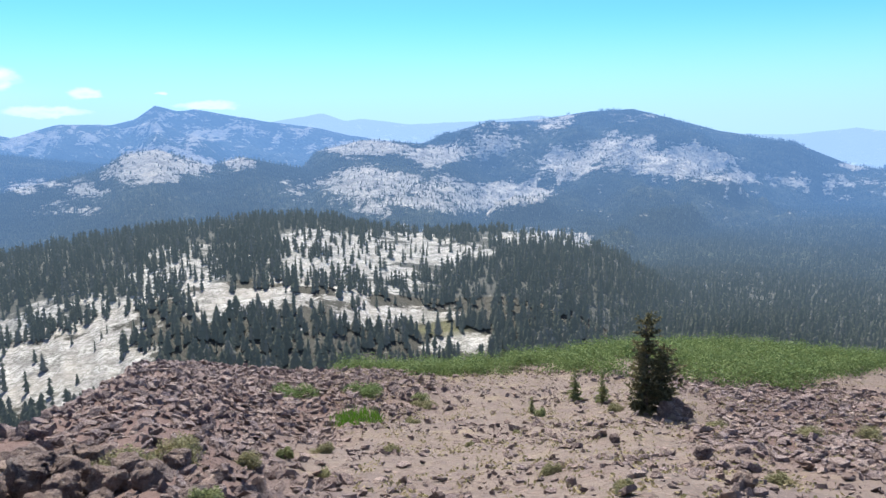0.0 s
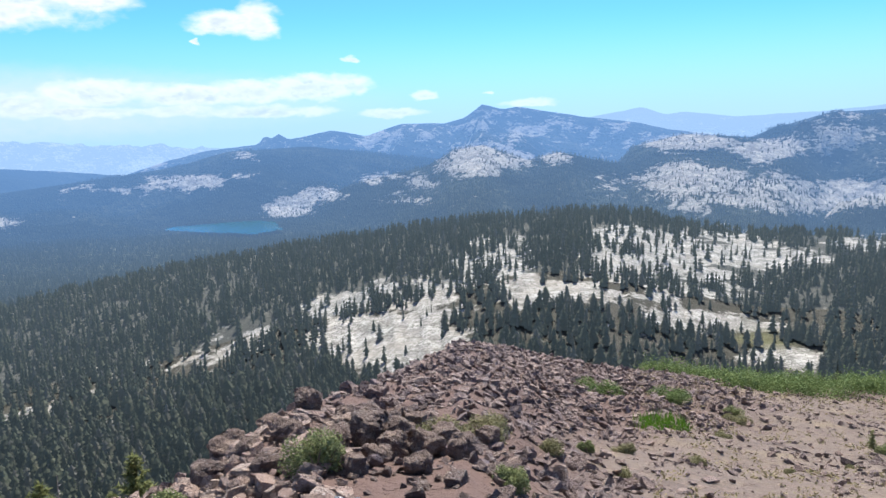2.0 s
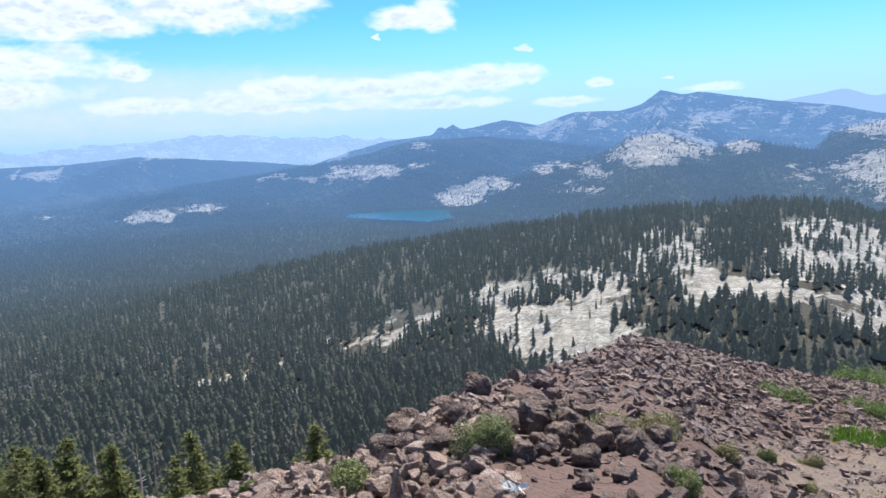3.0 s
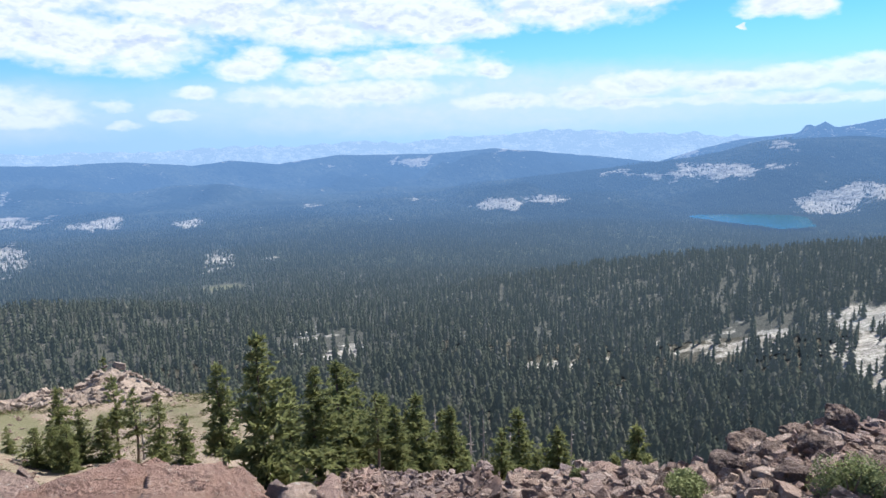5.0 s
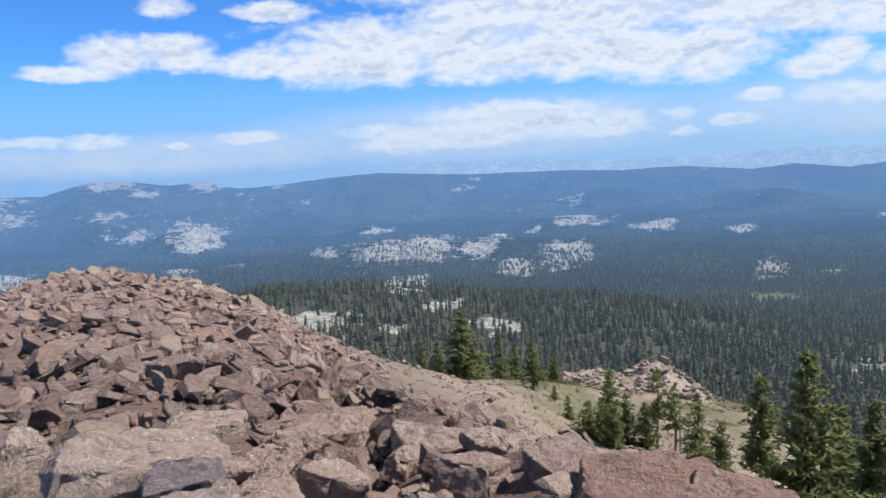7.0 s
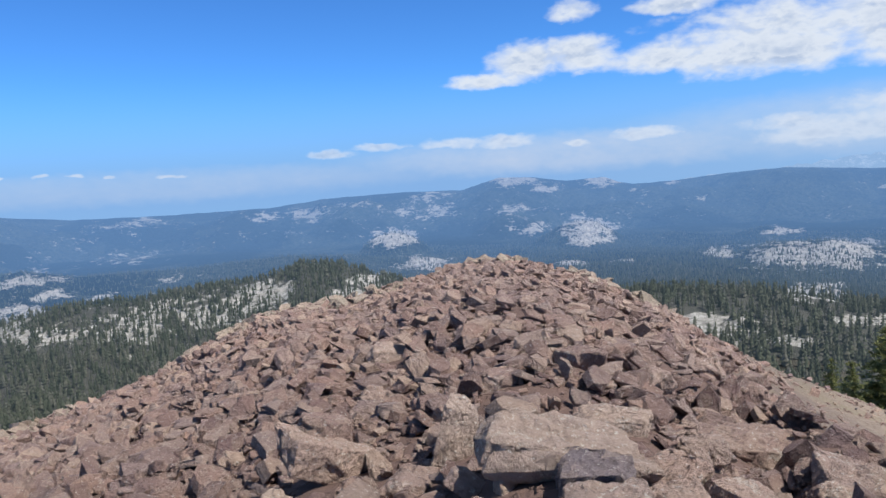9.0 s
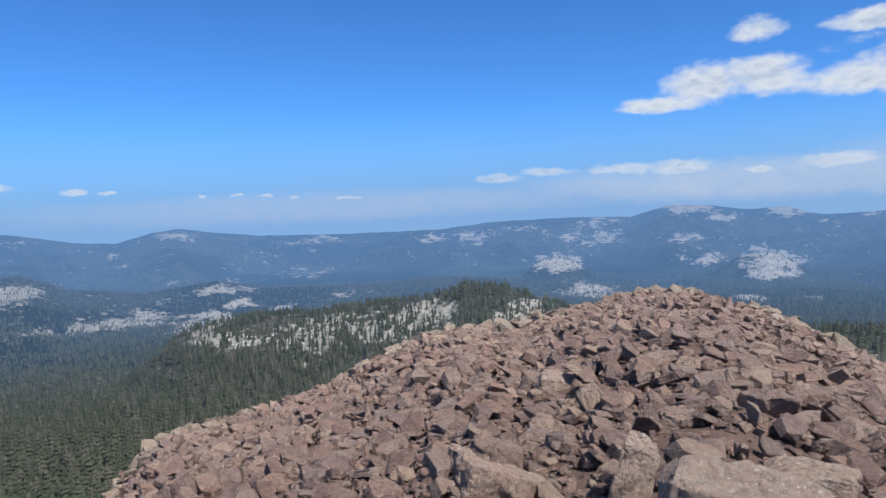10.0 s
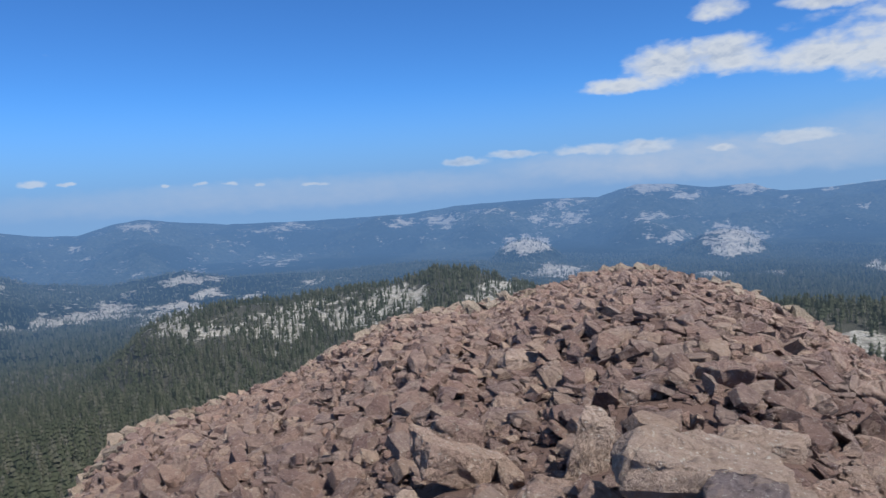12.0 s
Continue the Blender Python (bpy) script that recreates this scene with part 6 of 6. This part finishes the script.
# kind, bearing, distance, dip of the tip under the eye
GREEN = "green conifer standing on the stony shoulder"
SHOULDER = [
    ("fir", 81.4, 40, 14.9), ("slim", 84.5, 44, 16.7), ("fir", 77.0, 46, 17.9), ("fir", 75.0, 56, 17.6),
    ("slim", 79.0, 50, 18.4), ("open", 72.0, 43, 20.1), ("fir", 70.4, 48, 21.2), ("fir", 68.6, 52, 20.8),
    ("fir", 67.2, 55, 21.2), ("fir", 65.7, 54, 20.9), ("slim", 64.4, 58, 21.4), ("slim", 61.4, 60, 21.7),
    ("fir", 60.0, 64, 22.2), ("slim", 58.4, 60, 22.4), ("fir", 56.6, 66, 22.6), ("fir", 54.4, 70, 23.0),
    ("slim", 52.0, 66, 23.4), ("fir", 50.2, 70, 23.0), ("slim", 89.0, 50, 18.3), ("bushy", 87.2, 52, 20.3),
    ("open", 91.9, 58, 16.5), ("open", 90.6, 56, 17.7), ("slim", 95.6, 60, 16.7), ("bushy", 96.2, 57, 18.9),
]
SHOULDER += [
    ("bushy", 94.4, 58, 18.5), ("bushy", 92.9, 57, 19.2), ("bushy", 97.3, 58, 19.1), ("bushy", 95.3, 55, 19.4),
    ("bushy", 98.9, 62, 18.7), ("slim", 101.6, 74, 14.2), ("slim", 104.2, 80, 13.8), ("fir", 107.2, 76, 11.7),
    ("slim", 110.6, 72, 14.0), ("slim", 105.6, 84, 14.6), ("slim", 109.3, 80, 14.2), ("slim", 103.0, 84, 14.8),
    ("fir", 99.8, 88, 15.4), ("bushy", 99.9, 72, 17.9), ("slim", 73.4, 60, 19.6), ("fir", 71.4, 62, 20.4),
    ("fir", 63.2, 68, 22.4), ("fir", 69.4, 66, 21.5), ("slim", 66.3, 72, 22.2),
]
for n_, (kind_, az_, r_, tip_) in enumerate(SHOULDER):
    at_ = spot(az_, r_)
    tall_ = (EYE - math.tan(radians(tip_)) * r_ - at_.z) * (1.0 if az_ > 70 else 0.6 + 0.11 * (n_ * 7 % 5))
    plant_tree(kind_, at_ - Vector((0, 0, 0.1)), max(1.2, tall_), n_ * 47, GREEN if tall_ > 3 else "low bushy green conifer on the shoulder", wide=(1.2 if kind_ == "fir" else 1.05) * (0.85 + 0.1 * (n_ % 4)))


def slope_wood():
    """Single conifers where the shoulder falls off into the forest."""
    rng = random.Random(51)
    for n in range(85):
        az, r = rng.uniform(47, 105), rng.uniform(66, 150)
        if r < table(RIM, np.array([az]), 1)[0] + 5 or (84 < az < 100 and r < 108):
            continue
        kind = rng.choice(("fir", "fir", "slim", "slim", "open"))
        plant_tree(kind, spot(az, r) - Vector((0, 0, 0.2)), rng.uniform(4.5, 10.0), n * 53, "green conifer at the upper edge of the forest", group="forest edge conifers")


slope_wood()


def tall_slope_pine():
    """The dark wind-shaped pine on the sandy slope, a column with a lower lobe."""
    at = dip_place(-16.3, 21.9)
    r = math.hypot(at.x, at.y)
    tall = EYE - math.tan(radians(14.5)) * r - at.z
    top = new("pine_tree")
    top.matrix_world = Matrix.LocRotScale(at, Euler((0, 0, radians(-16))), (tall / 6.0,) * 3)
    new("trunk", trunk_mesh("trunk", 861, 6.0, 0.16, bark)).parent = top
    new("crown", crown_mesh("crown", 861, 6.0, 0.85, 0.02, 0.18, 26, 11, 0.28, needles_dark)).parent = top
    lobe = new("crown", crown_mesh("crown", 862, 3.9, 0.9, 0.16, 0.3, 14, 11, 0.28, needles_dark))
    lobe.parent = top
    lobe.location = (0.95, 0.2, 0.3)
    new("trunk", trunk_mesh("trunk", 863, 3.8, 0.11, bark)).parent = top
    top.children[-1].location = (0.95, 0.2, 0)
    tagged(top, "dark dense pine with a lower side lobe on sandy gravel", "tree", group="summit conifers")


tall_slope_pine()
for az_, dip_, tip_, kind_ in ((-10.7, 21.3, 18.8, "bushy"), (-12.9, 21.4, 19.1, "bushy"), (-7.2, 22.4, 21.4, "bushy")):
    at_ = dip_place(az_, dip_)
    r_ = math.hypot(at_.x, at_.y)
    plant_tree(kind_, at_, max(0.7, EYE - math.tan(radians(tip_)) * r_ - at_.z), 30 - az_ * 9, "small young pine on sandy gravel", wide=0.75)


def snag(az, r, tall, seed):
    """A dead, bleached trunk with broken limbs."""
    at = spot(az, r)
    ob = new("dead_tree", trunk_mesh("dead_tree", seed, tall, 0.02 * tall, dead_wood, 0.02, 34))
    ob.location = at
    return tagged(ob, "bleached dead conifer with broken limbs", "tree", group="dead conifers")


for az_, r_, tip_, seed_ in ((63.0, 70, 21.4, 1), (64.0, 95, 21.8, 2), (66.9, 90, 21.0, 3), (55.5, 80, 22.6, 4), (60.6, 90, 21.9, 5), (90.2, 57, 17.8, 6)):
    at_ = spot(az_, r_)
    snag(az_, r_, max(2.5, EYE - math.tan(radians(tip_)) * r_ - at_.z), 870 + seed_)


# ---- brush and tufts ----
def leaf_cloud(centres, radii, tall, per, leaf, seed):
    """Small leaf quads on and in low domes: corners and faces."""
    rng = np.random.default_rng(seed)
    n = len(centres) * per
    way = rng.normal(0, 1, (n, 3))
    way[:, 2] = np.abs(way[:, 2])
    way /= np.linalg.norm(way, axis=1)[:, None]
    depth = rng.uniform(0.55, 1.05, n)[:, None]
    own = np.repeat(np.arange(len(centres)), per)
    at = centres[own] + way * depth * np.stack([radii[own], radii[own], tall[own]], -1)
    u = rng.normal(0, 1, (n, 3))
    u /= np.linalg.norm(u, axis=1)[:, None]
    v = np.cross(u, way + rng.normal(0, 0.5, (n, 3)))
    v /= np.linalg.norm(v, axis=1)[:, None] + 1e-9
    size = (leaf * rng.uniform(0.6, 1.3, n))[:, None]
    verts = np.stack([at - u * size, at + v * size * 0.6, at + u * size, at - v * size * 0.6], 1).reshape(-1, 3)
    return verts, np.arange(n * 4).reshape(-1, 4)


def brush_belt():
    """The green manzanita thicket below the rim of the sandy slope."""
    az, r, rng = scatter(8200, -37, 9, 30, 74, 41)
    x, y = -np.sin(np.radians(az)) * r, np.cos(np.radians(az)) * r
    dip = np.interp(az, [-37, -33, -30.4, -27, -22.6, -19, -7.6, 0, 6], [16.3, 16.5, 17.3, 18.5, 19.4, 19.1, 19.1, 20.1, 19.5])
    keep = (np.degrees(np.arctan2(summit_height(az, r, False), r)) > -dip + 0.5 * fbm(x / 5, y / 5, 3, 61)) & (fbm(x / 3.5, y / 3.5, 3, 63) > -0.38) & (r < table(RIM, az, 1) + 16)
    keep &= (az < 3) | (r > 41)
    x, y = x[keep], y[keep]
    centres = np.stack([x, y, ground_z(x, y) + EYE], -1)
    n = len(x)
    radii = rng.uniform(0.5, 1.0, n)
    verts, faces = leaf_cloud(centres, radii, rng.uniform(0.5, 1.35, n), 90, 0.06, 43)
    ob = new("brush", mesh_from("brush", verts, faces, leaves_bright))
    tagged(ob, "bright green low manzanita thicket below the slope", "bush", kind="stuff")


brush_belt()


def bush(at, wide, tall, material, seed, label, leaf=0.05, per=2600):
    rng = np.random.default_rng(seed)
    n = 7
    spread = rng.uniform(-0.3, 0.3, (n, 2)) * wide
    centres = np.column_stack([spread, np.full(n, 0.0)])
    verts, faces = leaf_cloud(centres, rng.uniform(0.2, 0.32, n) * wide, rng.uniform(0.6, 1.0, n) * tall, per // n, leaf, seed + 1)
    top = new("bush")
    top.location = at
    leaves = new("foliage", mesh_from("foliage", verts, faces, material))
    leaves.parent = top
    bm = bmesh.new()
    pr = random.Random(seed)
    for _ in range(9):
        a, w = pr.uniform(0, 6.28), 0.012 + 0.01 * wide
        tip = Vector((math.cos(a) * wide * 0.5, math.sin(a) * wide * 0.5, tall * pr.uniform(0.5, 0.9)))
        base = [bm.verts.new((math.cos(a + k * 2.1) * w, math.sin(a + k * 2.1) * w, -0.05)) for k in range(3)]
        t = bm.verts.new(tip)
        for k in range(3):
            bm.faces.new((base[k], base[(k + 1) % 3], t))
    part("stem", bm, bark, top)
    return tagged(top, label, "bush", group="summit bushes")


def grass_tuft(at, wide, tall, material, seed, label):
    rng = random.Random(seed)
    verts, tris = [], []
    for _ in range(int(260 * max(0.5, wide))):
        a, d = rng.uniform(0, 6.28), wide * 0.5 * math.sqrt(rng.random())
        root = Vector((math.cos(a) * d, math.sin(a) * d, -0.02))
        spike(verts, tris, root, Vector((rng.uniform(-0.5, 0.5), rng.uniform(-0.5, 0.5), 1)).normalized(), tall * rng.uniform(0.5, 1.1), 0.045, rng)
    ob = new("grass_tuft", mesh_from("grass_tuft", [v[:] for v in verts], tris, material))
    ob.location = at
    return tagged(ob, label, "grass", group="summit tufts")


# bearing, dip, width, height, sort
TUFTS = [
    (12.8, 20.6, 2.6, 0.55, "bright"), (7.0, 20.9, 1.9, 0.5, "bright"), (7.5, 23.0, 1.9, 0.5, "grass"), (2.2, 21.5, 0.9, 0.35, "bright"),
    (2.8, 23.2, 0.68, 0.20, "dull"), (22.1, 24.4, 0.7, 0.34, "dull"), (10.6, 25.0, 0.62, 0.3, "dull"), (13.6, 25.1, 0.42, 0.24, "bright"),
    (16.8, 25.3, 0.46, 0.26, "dull"), (4.6, 25.3, 0.50, 0.17, "dull"), (25.7, 24.3, 0.7, 0.26, "dull"), (2.0, 22.0, 1.2, 0.3, "dull"),
    (-15.0, 27.6, 0.37, 0.17, "dull"), (-8.9, 26.8, 0.37, 0.17, "dull"), (-28.4, 22.0, 1.0, 0.4, "dull"), (-32.0, 21.4, 1.2, 0.5, "dull"),
    (-14.2, 21.9, 0.8, 0.4, "dull"), (-7.8, 22.6, 0.5, 0.4, "bright"),
]
TUFTS += [
    (36.6, 25.9, 0.52, 0.4, "bright"), (21.5, 24.0, 0.43, 0.27, "dull"), (20.0, 28.0, 0.34, 0.22, "bright"), (-21.8, 22.5, 0.8, 0.3, "dull"),
    (-26.6, 25.5, 0.43, 0.20, "dull"), (49.3, 25.4, 0.5, 0.26, "bright"), (48.7, 27.6, 0.6, 0.26, "bright"), (-2.0, 25.0, 0.31, 0.14, "dull"),
    (-6.0, 24.0, 0.31, 0.14, "dull"), (10.5, 26.8, 0.37, 0.20, "dull"), (56.5, 26.8, 0.25, 0.17, "bright"),
]
for n_, (az_, dip_, wide_, tall_, sort_) in enumerate(TUFTS):
    at_ = dip_place(az_, dip_)
    if sort_ == "grass":
        grass_tuft(at_, wide_, tall_, leaves_grass, 400 + n_, "patch of bright green grass among lava stones")
    elif sort_ == "bright":
        bush(at_, wide_, tall_, leaves_bush if wide_ < 1.5 else leaves_bright, 400 + n_, "low bright green bush among lava stones", 0.008 + 0.011 * wide_, 5000)
    else:
        bush(at_, wide_, tall_, leaves_dull, 400 + n_, "dry grey-green low shrub on gravel", 0.008 + 0.011 * wide_, 4000)


def dry_tufts():
    """Withered grass between the stones of the sandy slope."""
    az, r, rng = scatter(2600, -38, 10, 5, 46, 46)
    x, y = -np.sin(np.radians(az)) * r, np.cos(np.radians(az)) * r
    keep = fbm(x / 4, y / 4, 3, 68) > 0.0
    x, y, r = x[keep], y[keep], r[keep]
    n = len(x)
    wide = rng.uniform(0.07, 0.24, n) * np.interp(r, [5, 30], [0.7, 1.6])
    verts, faces = leaf_cloud(np.stack([x, y, ground_z(x, y) + EYE - 0.02], -1), wide, wide * rng.uniform(0.5, 1.0, n), 14, 0.035, 48)
    tagged(new("dry_grass", mesh_from("dry_grass", verts, faces, leaves_dry)), "withered straw-coloured tufts on the sandy slope", "plants", kind="stuff")


dry_tufts()


def shoulder_turf():
    """Low green mats on the shoulder and a few on the mound."""
    az, r, rng = scatter(5200, 70, 111, 40, 98, 45)
    x, y = -np.sin(np.radians(az)) * r, np.cos(np.radians(az)) * r
    keep = (fbm(x / 9, y / 9, 3, 65) > 0.04) & (rng.uniform(0, 1, len(az)) < smoothstep(46, 80, r + 14 * fbm(x / 8, y / 8, 3, 67))) & (rng.uniform(0, 1, len(az)) < smoothstep(110, 98, az + 8 * fbm(x / 7, y / 7, 2, 66)))
    x, y = x[keep], y[keep]
    n = len(x)
    verts, faces = leaf_cloud(np.stack([x, y, ground_z(x, y) + EYE - 0.05], -1), rng.uniform(0.4, 0.9, n), rng.uniform(0.15, 0.35, n), 44, 0.055, 47)
    tagged(new("turf", mesh_from("turf", verts, faces, leaves_turf)), "low olive-green mats of shrubs on pale soil", "plants", kind="stuff")


shoulder_turf()
